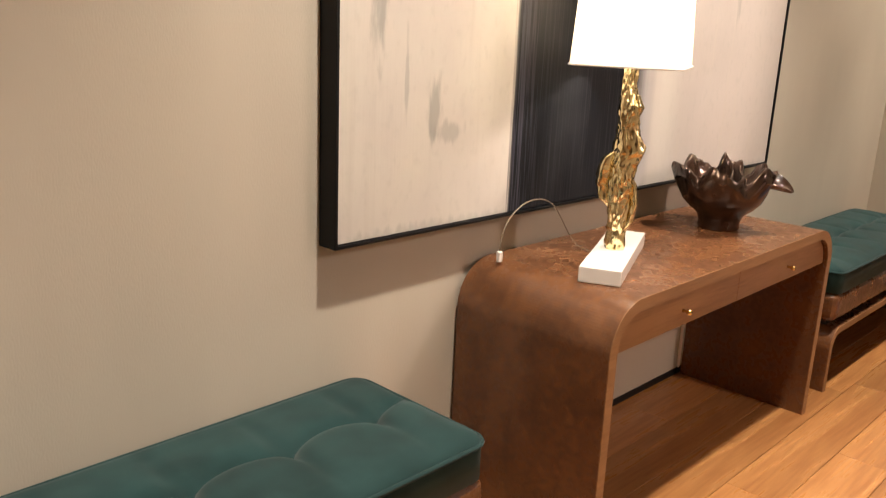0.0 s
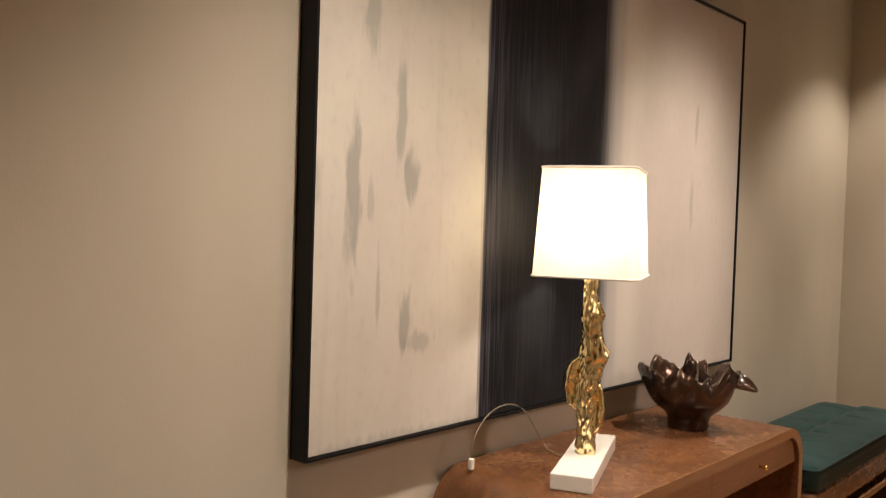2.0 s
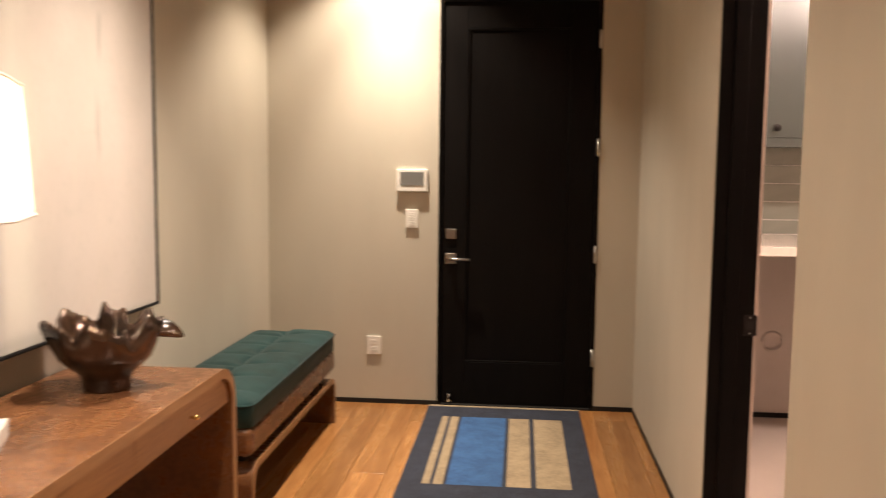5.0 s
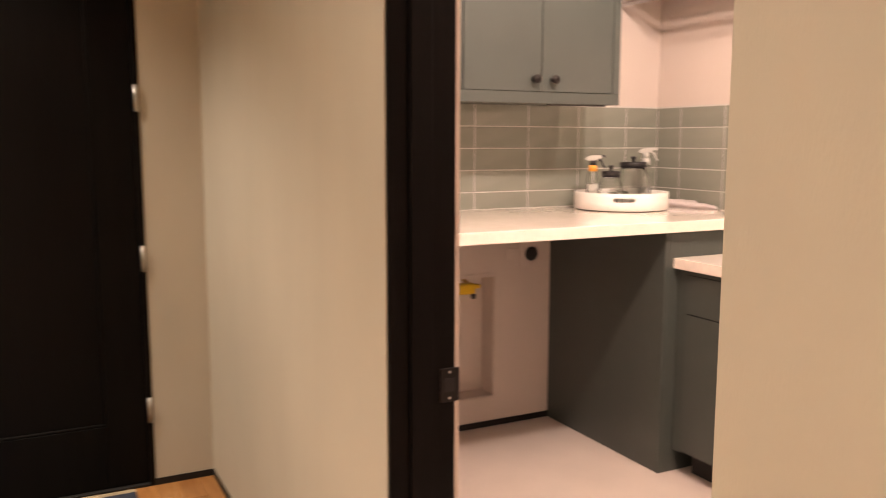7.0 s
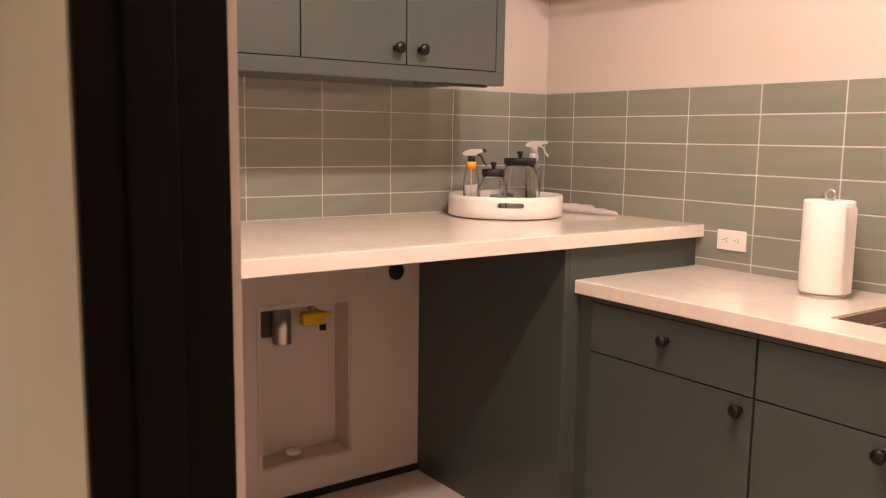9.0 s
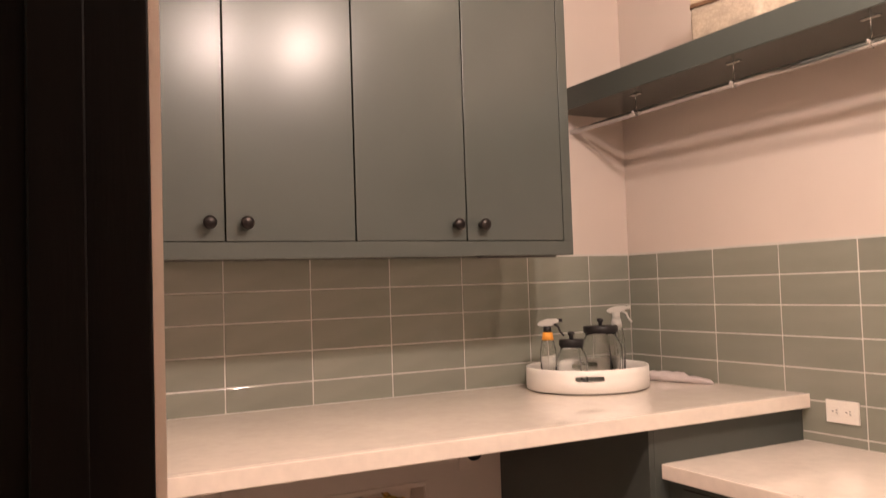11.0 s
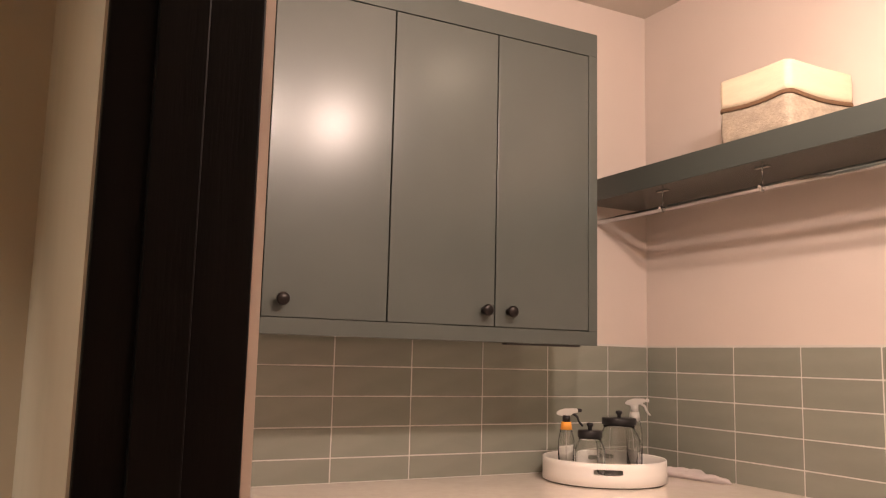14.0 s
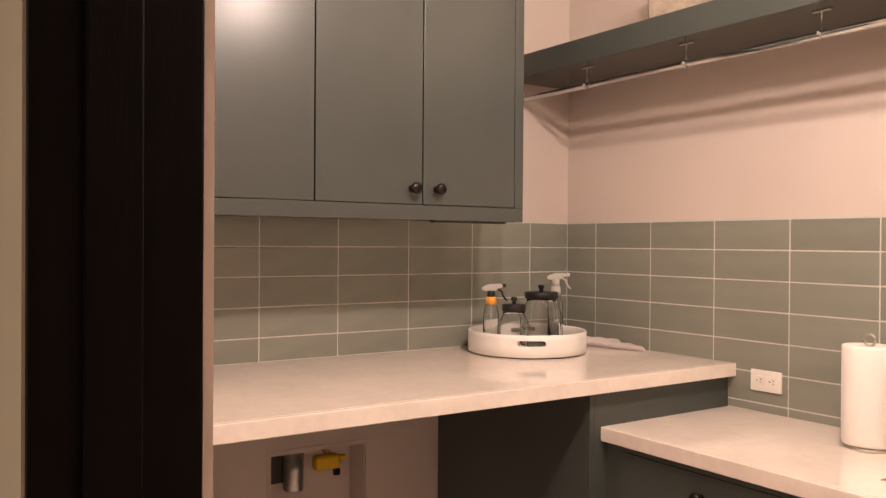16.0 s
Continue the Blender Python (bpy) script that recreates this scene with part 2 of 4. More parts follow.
        r = math_node("SQRT", math_node("ADD", math_node("MULTIPLY", dx, dx), math_node("MULTIPLY", dz, dz)), None)
        r = math_node("ADD", r, math_node("MULTIPLY", math_node("SUBTRACT", ragged, 0.5), 2.2))
        f = math_node("MULTIPLY", smooth(math_node("SUBTRACT", 1.25, r), 0.0, 0.8), k * 0.95)
        base = mixc(f, base, (0.29, 0.285, 0.265))
    dark = mixc(smooth(fine, 0.45, 0.75), (0.0040, 0.0046, 0.0072), (0.018, 0.019, 0.025))
    dark = mixc(math_node("MULTIPLY", smooth(tex(3.5, (1, 1, 0.5)), 0.50, 0.75), 0.35), dark, (0.043, 0.046, 0.053))
    dark = mixc(math_node("MULTIPLY", math_node("SUBTRACT", 1.0, smooth(x, 0.66, 0.78)), smooth(fine, 0.40, 0.62)), dark, (0.040, 0.040, 0.056))
    wob = math_node("ADD", x, math_node("MULTIPLY", math_node("SUBTRACT", fine, 0.5), 0.03))
    inside = math_node("MULTIPLY", smooth(wob, 0.630, 0.652), math_node("SUBTRACT", 1.0, smooth(wob, 1.262, 1.365)))
    haze = math_node("MULTIPLY", smooth(x, 1.24, 1.30), math_node("SUBTRACT", 1.0, smooth(x, 1.32, 1.46)))
    base = mixc(math_node("MULTIPLY", haze, 0.55), base, (0.36, 0.365, 0.40))
    smear = math_node("MULTIPLY", smooth(wob, 1.385, 1.43), math_node("SUBTRACT", 1.0, smooth(wob, 1.45, 1.60)))
    base = mixc(math_node("MULTIPLY", smear, 0.55), base, (0.68, 0.64, 0.59))
    l.new(mixc(inside, base, dark), b.inputs["Base Color"])
    bp = n.new("ShaderNodeBump")
    bp.inputs["Strength"].default_value, bp.inputs["Distance"].default_value = 0.12, 0.003
    l.new(fine, bp.inputs["Height"])
    l.new(bp.outputs[0], b.inputs["Normal"])
    return m


M_CANVAS = canvas_material()

# ---- mesh helpers ----


def add_box(bm, x0, x1, y0, y1, z0, z1, bevel=0.0, seg=2):
    r = bmesh.ops.create_cube(bm, size=1.0)
    v = r["verts"]
    for q in v:
        q.co = Vector(((x0 + x1) / 2 + q.co.x * (x1 - x0), (y0 + y1) / 2 + q.co.y * (y1 - y0), (z0 + z1) / 2 + q.co.z * (z1 - z0)))
    if bevel:
        edges = list({e for q in v for e in q.link_edges})
        bmesh.ops.bevel(bm, geom=edges, offset=bevel, segments=seg, affect="EDGES", profile=0.5)


def box(x0, x1, y0, y1, z0, z1, bevel=0.0, seg=2):
    bm = bmesh.new()
    add_box(bm, min(x0, x1), max(x0, x1), min(y0, y1), max(y0, y1), z0, z1, bevel, seg)
    return bm


def lathe(profile, n=32, cx=0, cy=0, close=False):
    """A turned shape from (radius, height) pairs, from the bottom up."""
    bm = bmesh.new()
    rings = []
    for r, z in profile:
        if r < 1e-6:
            rings.append([bm.verts.new((cx, cy, z))])
        else:
            rings.append([bm.verts.new((cx + r * math.cos(2 * math.pi * i / n), cy + r * math.sin(2 * math.pi * i / n), z)) for i in range(n)])
    for a, b in zip(rings, rings[1:]):
        for i in range(n):
            j = (i + 1) % n
            if len(a) == 1 and len(b) == 1:
                continue
            if len(a) == 1:
                bm.faces.new((a[0], b[j], b[i]))
            elif len(b) == 1:
                bm.faces.new((a[i], a[j], b[0]))
            else:
                bm.faces.new((a[i], a[j], b[j], b[i]))
    for f in bm.faces:
        f.smooth = True
    bmesh.ops.recalc_face_normals(bm, faces=bm.faces)
    return bm


def tube(points, radius, n=10, closed=False):
    """A round bar along points; radius: one number or one for each point."""
    bm = bmesh.new()
    pts = [Vector(p) for p in points]
    rings = []
    up = Vector((0, 0, 1))
    for i, p in enumerate(pts):
        a = pts[max(i - 1, 0)] if not closed else pts[i - 1]
        c = pts[min(i + 1, len(pts) - 1)] if not closed else pts[(i + 1) % len(pts)]
        d = (c - a).normalized()
        s = d.cross(up if abs(d.dot(up)) < 0.95 else Vector((1, 0, 0))).normalized()
        t = d.cross(s)
        r = radius[i] if isinstance(radius, (list, tuple)) else radius
        rings.append([bm.verts.new(p + s * math.cos(2 * math.pi * k / n) * r + t * math.sin(2 * math.pi * k / n) * r) for k in range(n)])
    pairs = list(zip(rings, rings[1:]))
    if closed:
        pairs.append((rings[-1], rings[0]))
    for a, b in pairs:
        for k in range(n):
            bm.faces.new((a[k], a[(k + 1) % n], b[(k + 1) % n], b[k]))
    if not closed:
        bm.faces.new(rings[0])
        bm.faces.new(rings[-1])
    for f in bm.faces:
        f.smooth = True
    bmesh.ops.recalc_face_normals(bm, faces=bm.faces)
    return bm


def mesh_of(name, bm, material):
    me = bpy.data.meshes.new(name)
    bm.to_mesh(me)
    bm.free()
    me.materials.append(material)
    return me


def part(name, bm, material, parent=None, label="", at=None):
    ob = new(name, mesh_of(name, bm, material))
    if parent:
        ob.parent = parent
        if at is None and parent.type == "EMPTY":
            ob.matrix_parent_inverse = parent.matrix_world.inverted()
    if at is not None:
        ob.matrix_basis = at
    if label:
        tagged(ob, label)
    return ob


def thing(name, x, y, z, label, category, group="", kind="", turn=0):
    """An Empty at a thing's base."""
    ob = new(name)
    ob.empty_display_size = 0.05
    ob.matrix_basis = pose(x, y, z, 0, 0, turn)
    bpy.context.view_layer.update()
    return tagged(ob, label, category, group, kind)


def child(name, bm, material, parent, label="", m=None):
    """A part given in its thing's own coordinates."""
    ob = new(name, mesh_of(name, bm, material))
    ob.parent = parent
    if m is not None:
        ob.matrix_basis = m
    return tagged(ob, label) if label else ob


def structure(name, bm, material, label, category):
    return tagged(new(name, mesh_of(name, bm, material)), label, category, kind="structure")


def boxes(*rows):
    bm = bmesh.new()
    for r in rows:
        add_box(bm, *r)
    return bm


def pierced(axis, lo, hi, us, vs, holes):
    """A wall between lo and hi on one axis, over a grid of us (plan) and vs (height), without the cells named in holes."""
    bm = bmesh.new()
    place = (lambda d, u, v: (d, u, v)) if axis == "x" else (lambda d, u, v: (u, d, v))
    P = {}

    def vert(d, i, j):
        if (d, i, j) not in P:
            P[d, i, j] = bm.verts.new(place(d, us[i], vs[j]))
        return P[d, i, j]
    cells = {(i, j) for i in range(len(us) - 1) for j in range(len(vs) - 1)} - set(holes)
    for i, j in cells:
        for d in (lo, hi):
            bm.faces.new([vert(d, *q) for q in ((i, j), (i + 1, j), (i + 1, j + 1), (i, j + 1))])
        for n_, a, b in (((i - 1, j), (i, j), (i, j + 1)), ((i + 1, j), (i + 1, j), (i + 1, j + 1)), ((i, j - 1), (i, j), (i + 1, j)), ((i, j + 1), (i, j + 1), (i + 1, j + 1))):
            if n_ not in cells:
                bm.faces.new((vert(lo, *a), vert(lo, *b), vert(hi, *b), vert(hi, *a)))
    bmesh.ops.recalc_face_normals(bm, faces=bm.faces)
    return bm


# ---- structure: hall and laundry room ----
XW, XE = -4.5, 5.655            # hall ends
YN, YS = 1.75, -0.487           # painting wall, laundry-door wall
RN, RS, RW = -0.655, -2.873, 1.55   # laundry room faces
DX0, DX1, DH = 2.830, 3.752, 2.44   # laundry doorway
FY0, FY1, FH = -0.245, 0.695, 2.45  # front door opening

structure("wall_north", boxes((XW - 0.15, XE + 0.15, YN, YN + 0.15, 0, 3.3)), M_WALL, "plain beige papered hall wall behind the console", "wall")
structure("wall_east", pierced("x", XE, XE + 0.16, (YS, FY0, FY1, YN), (0, FH, 3.3), [(1, 0)]),
          M_WALL, "beige hall end wall around the front door", "wall")
structure("wall_west", boxes((XW - 0.15, XW, YS, YN, 0, 3.3)), M_WALL, "plain beige hall wall at the far end", "wall")
structure("wall_south", pierced("y", RN + 0.004, YS, (XW - 0.15, DX0, DX1, XE + 0.16), (0, DH, 3.3), [(1, 0)]),
          M_WALL, "beige hall wall with the laundry doorway", "wall")
structure("wall_laundry_north", pierced("y", RN, RN + 0.0038, (RW, DX0, DX1, XE), (0, DH, 3.3), [(1, 0)]),
          M_ROOMWALL, "pale painted laundry wall around the doorway", "wall")
# the recess for the washer's pipes goes into the east laundry wall
BY0, BY1, BZ0, BZ1 = -1.872, -1.495, 0.155, 0.765
structure("wall_laundry_east", pierced("x", XE, XE + 0.16, (RS, BY0, BY1, RN), (0, BZ0, BZ1, 3.3), [(1, 1)]),
          M_ROOMWALL, "pale painted laundry wall behind the tall counter", "wall")
structure("wall_laundry_south", boxes((RW - 0.15, XE + 0.16, RS - 0.15, RS, 0, 3.3)), M_ROOMWALL, "pale painted laundry wall behind the sink", "wall")
structure("wall_laundry_west", boxes((RW - 0.15, RW, RS, RN, 0, 3.3)), M_ROOMWALL, "pale painted laundry end wall", "wall")
structure("ceiling_hall", boxes((XW, XE, YS, YN, HALL_H, HALL_H + 0.1)), M_CEIL, "plain pale hall ceiling", "ceiling")
structure("ceiling_laundry", boxes((RW, XE, RS, RN, ROOM_H, ROOM_H + 0.1)), M_CEIL, "plain pale laundry ceiling", "ceiling")
structure("floor_laundry", boxes((RW, XE + 0.16, RS, RN + 0.05, -0.1, 0.0)), M_TILEFLOOR, "pale smooth laundry floor", "floor")
floor = structure("floor", boxes((XW, XE + 0.16, RN + 0.05, YN, -0.1, -0.006)), M_JOINT, "warm oak plank hall floor", "floor")
# black shadow-line at the foot of the walls
BB = 0.028
structure("baseboard", boxes((XW, XE - 0.004, YN - 0.004, YN, 0, BB), (XE - 0.004, XE, FY1, YN, 0, BB), (XE - 0.004, XE, YS, FY0, 0, BB),
                             (XW, DX0 - 0.003, YS, YS + 0.004, 0, BB), (DX1 + 0.003, XE - 0.004, YS, YS + 0.004, 0, BB),
                             (XE - 0.004, XE, -2.195, RN, 0, 0.030)), M_BLACK, "thin black shadow line at the wall foot", "baseboard")

# laundry doorway: dark lining with stop and strike plate
door_frame = thing("door_frame", (DX0 + DX1) / 2, RN, 0, "dark espresso wooden door lining in the laundry doorway", "door frame", kind="structure")


def local(bm, ob):
    bmesh.ops.transform(bm, matrix=ob.matrix_basis.inverted(), verts=bm.verts)
    return bm


LY0, LY1 = -0.644, YS - 0.003
for nm, b in (("jamb", (DX1 - 0.012, DX1 + 0.008, LY0, LY1, 0, DH)), ("jamb", (DX0 - 0.012, DX0 + 0.002, LY0, LY1, 0, DH)),
              ("head", (DX0 + 0.002, DX1 - 0.012, LY0, LY1, DH - 0.012, DH + 0.008)),
              ("door_stop", (DX1 - 0.024, DX1 - 0.012, -0.585, -0.535, 0, DH - 0.024))):
    child(nm, local(box(*b, 0.002), door_frame), M_DOOR, door_frame)
strike = child("strike_plate", local(box(DX1 - 0.0155, DX1 - 0.0118, -0.6535, -0.606, 0.857, 0.933, 0.0016), door_frame), M_KNOB, door_frame, "dark bronze strike plate")
for zc in (0.866, 0.924):
    child("screw", local(box(DX1 - 0.0168, DX1 - 0.0152, -0.632, -0.627, zc - 0.0025, zc + 0.0025, 0.0007), door_frame), M_STEEL, strike)
child("latch_hole", local(box(DX1 - 0.0162, DX1 - 0.0153, -0.642, -0.617, 0.880, 0.910), door_frame), M_BLACK, strike)
# lining's pale plaster return beside the laundry
structure("trim", boxes((DX1 - 0.010, DX1 - 0.0005, RN, LY0 - 0.0005, 0, DH)), M_ROOMWALL, "narrow pale plaster return beside the dark lining", "trim")

# front door
fd = thing("door_1", XE + 0.02, (FY0 + FY1) / 2, 0, "closed dark espresso panelled front door", "door", kind="structure")
D0 = XE + 0.017


def fdp(nm, b, m, bev=0.002, lab="", parent=None):
    ob = child(nm, local(box(*b, bev), fd), m, parent or fd, lab)
    return ob


fdp("jamb", (XE - 0.003, XE + 0.155, FY1 - 0.014, FY1 + 0.006, 0, FH), M_DOOR)
fdp("jamb", (XE - 0.003, XE + 0.155, FY0 - 0.006, FY0 + 0.014, 0, FH), M_DOOR)
fdp("head", (XE - 0.003, XE + 0.155, FY0 + 0.014, FY1 - 0.014, FH - 0.014, FH + 0.006), M_DOOR)
fdp("stile", (D0, D0 + 0.045, 0.535, FY1 - 0.017, 0.012, FH - 0.018), M_DOOR)
fdp("stile", (D0, D0 + 0.045, FY0 + 0.017, -0.075, 0.012, FH - 0.018), M_DOOR)
fdp("rail", (D0, D0 + 0.045, -0.075, 0.535, 0.012, 0.272), M_DOOR)
fdp("rail", (D0, D0 + 0.045, -0.075, 0.535, 2.28, FH - 0.018), M_DOOR)
fdp("panel", (D0 + 0.014, D0 + 0.034, -0.080, 0.540, 0.265, 2.285), M_DOOR)
for b in ((D0 + 0.002, D0 + 0.014, -0.075, 0.535, 0.272, 0.284), (D0 + 0.002, D0 + 0.014, -0.075, 0.535, 2.268, 2.28),
          (D0 + 0.002, D0 + 0.014, -0.075, -0.063, 0.284, 2.268), (D0 + 0.002, D0 + 0.014, 0.523, 0.535, 0.284, 2.268)):
    fdp("moulding", b, M_DOOR, 0.004)
fdp("threshold", (XE - 0.004, XE + 0.155, FY0 + 0.014, FY1 - 0.014, 0.0, 0.011), M_BLACK)
for hz in (2.21, 1.585, 0.952, 0.325):
    hb = tube([(XE - 0.004, FY0 + 0.006, hz - 0.052), (XE - 0.004, FY0 + 0.006, hz + 0.052)], 0.0085, 10)
    child("hinge", local(hb, fd), M_STEEL, fd, "pale satin nickel hinge")
fdp("deadbolt", (D0 - 0.012, D0, 0.594, 0.654, 1.03, 1.09), M_LOCK, 0.003, "square satin nickel deadbolt plate")
hp = fdp("door_handle", (D0 - 0.012, D0, 0.592, 0.656, 0.878, 0.942), M_LOCK, 0.003, "satin nickel lever handle on a square rose")
child("lever", local(tube([(D0 - 0.01, 0.624, 0.91), (D0 - 0.045, 0.624, 0.91), (D0 - 0.052, 0.610, 0.91), (D0 - 0.052, 0.505, 0.908)], 0.009, 8), fd), M_LOCK, hp)
child("door_holder", local(tube([(D0, 0.625, 0.085), (D0 - 0.03, 0.625, 0.075), (D0 - 0.035, 0.625, 0.03)], [0.012, 0.010, 0.013], 8), fd), M_CHROME, fd, "small chrome kick-down holder")

# ---- hall things ----


def arch(length, depth, top, thick, radius):
    """A bent slab: two legs and a top with rounded shoulders, along x from 0, front at y 0."""
    def outline(off, r):
        pts = [(off, 0.0), (off, top - off - r)]
        for i in range(1, 24):
            a = math.pi - i * math.pi / 48
            pts.append((off + r + r * math.cos(a), top - off - r + r * math.sin(a)))
        pts += [(off + r, top - off)]
        return pts + [(length - px, pz) for px, pz in reversed(pts)]
    o, i = outline(0, radius), outline(thick, max(radius - thick, 0.005))
    bm = bmesh.new()
    V = [[bm.verts.new((px, y, pz)) for px, pz in ring] for y in (0, depth) for ring in (o, i)]
    of, inf, ob, inb = V
    k = len(o)
    for j in range(k - 1):
        for q in ((of[j], of[j + 1], inf[j + 1], inf[j]), (ob[j + 1], ob[j], inb[j], inb[j + 1]),
                  (of[j + 1], of[j], ob[j], ob[j + 1]), (inf[j], inf[j + 1], inb[j + 1], inb[j])):
            bm.faces.new(q)
    for j in (0, k - 1):
        bm.faces.new((of[j], inf[j], inb[j], ob[j]))
    bmesh.ops.recalc_face_normals(bm, faces=bm.faces)
    return bm


def edge_strip(length, top, thick, radius):
    """The pale edge band on an arch's front."""
    bm = arch(length, 0.003, top, thick, radius)
    bmesh.ops.translate(bm, verts=bm.verts, vec=(0, -0.003, 0))
    return bm


CX0, CX1, CY0, CY1, CT = 2.030, 3.512, 1.213, 1.735, 0.757
console = thing("console_table", CX0, CY0, 0, "brown burl waterfall console table with two drawers", "console table")
CL, CD = CX1 - CX0, CY1 - CY0
child("shell", arch(CL, CD, CT, 0.034, 0.135), M_BURL, console, "mottled brown burl waterfall shell")
child("edge_band", edge_strip(CL, CT, 0.034, 0.135), M_WALNUT, console, "plain walnut edge band")
child("drawer_case", box(0.036, CL - 0.036, 0.03, CD - 0.02, 0.628, 0.700), M_WALNUT, console)


def drawer_front(x0, x1, left):
    bm = bmesh.new()
    z0, z1, r = 0.618, CT - 0.037, 0.10
    pts = [(x0, z0), (x1, z0), (x1, z1)]
    if left:
        pts += [(x0 + r + r * math.cos(math.pi / 2 + i * math.pi / 16), z1 - r + r * math.sin(math.pi / 2 + i * math.pi / 16)) for i in range(9)]
    else:
        pts = [(x0, z0), (x1, z0)] + [(x1 - r + r * math.cos(i * math.pi / 16), z1 - r + r * math.sin(i * math.pi / 16)) for i in range(9)] + [(x0, z1)]
    vf = [bm.verts.new((px, 0.013, pz)) for px, pz in pts]
    f = bm.faces.new(vf)
    r2 = bmesh.ops.extrude_face_region(bm, geom=[f])
    bmesh.ops.translate(bm, verts=[g for g in r2["geom"] if isinstance(g, bmesh.types.BMVert)], vec=(0, 0.02, 0))
    bmesh.ops.recalc_face_normals(bm, faces=bm.faces)
    return bm


MID = 0.735
for x0, x1, left, kx in ((0.038, MID - 0.0015, True, 0.387), (MID + 0.0015, CL - 0.038, False, 1.108)):
    d = child("drawer", drawer_front(x0, x1, left), M_WALNUT, console, "walnut drawer front")
    kb = lathe([(0.0, 0.0), (0.005, 0.0), (0.004, 0.012), (0.008, 0.018), (0.009, 0.024), (0.006, 0.028), (0.0, 0.029)], 14)
    bmesh.ops.transform(kb, matrix=pose(kx, 0.014, 0.663, 90), verts=kb.verts)
    child("knob", kb, M_BRASS, d, "small brass knob")


def cushion(length, depth, h):
    """A tufted pad: plump scallops along the front that fold down into a flatter strip at the back, from z 0."""
    bm = bmesh.new()
    nx, ny, pitch, first, rc = 176, 58, 0.235, 0.148, 0.045
    grid = []
    for iy in range(ny + 1):
        row = []
        for ix in range(nx + 1):
            x, y = length * ix / nx, depth * iy / ny
            e = min(x, length - x, y, depth - y)
            fade = min(1, e / 0.06)
            z = h - 0.018 * math.exp(-e / 0.016)
            puff = abs(math.sin(math.pi * (x - first) / pitch))
            fold = 0.225 + 0.052 * puff ** 0.7 - y          # above 0: on the scallop's side of the fold
            if fold > 0:
                z += fade * (0.052 * (1 - math.exp(-fold / 0.026)) - 0.034 - 0.055 * max(0.0, 0.225 - y) - 0.016 * math.exp(-(puff / 0.28) ** 2) * math.exp(-fold / 0.09))
            else:
                z -= fade * (0.034 * math.exp(fold / 0.022) + 0.03 * max(0.0, y - 0.28) + (0.012 * math.exp(fold / 0.09) + 0.004) * math.exp(-(puff / 0.28) ** 2))
            z += 0.003 * noise.noise(Vector((x * 9, y * 9, 0)))
            # round the corners in plan
            sx, sy = (1 if x > length / 2 else -1), (1 if y > depth / 2 else -1)
            u, v = 1 - min(x, length - x) / rc, 1 - min(y, depth - y) / rc
            if u > 0 and v > 0:
                u, v = u * math.sqrt(1 - v * v / 2), v * math.sqrt(1 - u * u / 2)
                x = (length - rc + rc * u) if sx > 0 else rc - rc * u
                y = (depth - rc + rc * v) if sy > 0 else rc - rc * v
            row.append(bm.verts.new((x, y, z)))
        grid.append(row)
    for a, b in zip(grid, grid[1:]):
        for i in range(nx):
            bm.faces.new((a[i], a[i + 1], b[i + 1], b[i]))
    rim = [*grid[0], *[r[-1] for r in grid[1:]], *reversed(grid[-1][:-1]), *[r[0] for r in reversed(grid[1:-1])]]
    low = [bm.verts.new((v.co.x, v.co.y, 0)) for v in rim]
    k = len(rim)
    for i in range(k):
        bm.faces.new((rim[i], low[i], low[(i + 1) % k], rim[(i + 1) % k]))
    bm.faces.new(low)
    for f in bm.faces:
        f.smooth = True
    bmesh.ops.recalc_face_normals(bm, faces=bm.faces)
    return bm


BL, BD = 1.47, 0.46


def bench(x, y, lab):
    b = thing("bench", x, y, 0, lab, "bench", "benches beside the console")
    child("base_frame", arch(BL, BD, 0.272, 0.028, 0.085), M_BURL, b, "bent brown waterfall base")
    child("edge_band", edge_strip(BL, 0.272, 0.028, 0.085), M_WALNUT, b, "plain walnut edge band")
    child("plinth", box(0.06, BL - 0.06, 0.05, BD - 0.05, 0.272, 0.305), M_BLACK, b, "dark recessed spacer")
    bm = box(0.0, BL, 0.0, BD, 0.303, 0.425, 0.03, 4)
    child("seat_box", bm, M_BURL, b, "brown burl seat box")
    c = child("cushion", cushion(BL, BD, 0.107), M_VELVET, b, "teal velvet tufted cushion", pose(0, 0, 0.425))
    r = 0.045
    loop = []
    for cx, cy, a0 in ((BL - r, r, -90), (BL - r, BD - r, 0), (r, BD - r, 90), (r, r, 180)):
        loop += [(cx + r * 1.04 * math.cos(radians(a0 + k * 22.5)), cy + r * 1.04 * math.sin(radians(a0 + k * 22.5)), 0.088) for k in range(5)]
    child("piping", tube(loop, 0.0055, 8, True), M_VELVET, c)
    return b


bench(0.174, 1.262, "low bench with a tufted teal velvet cushion against the wall")
bench(3.765, 1.24, "low teal velvet bench on a walnut waterfall base near the door")

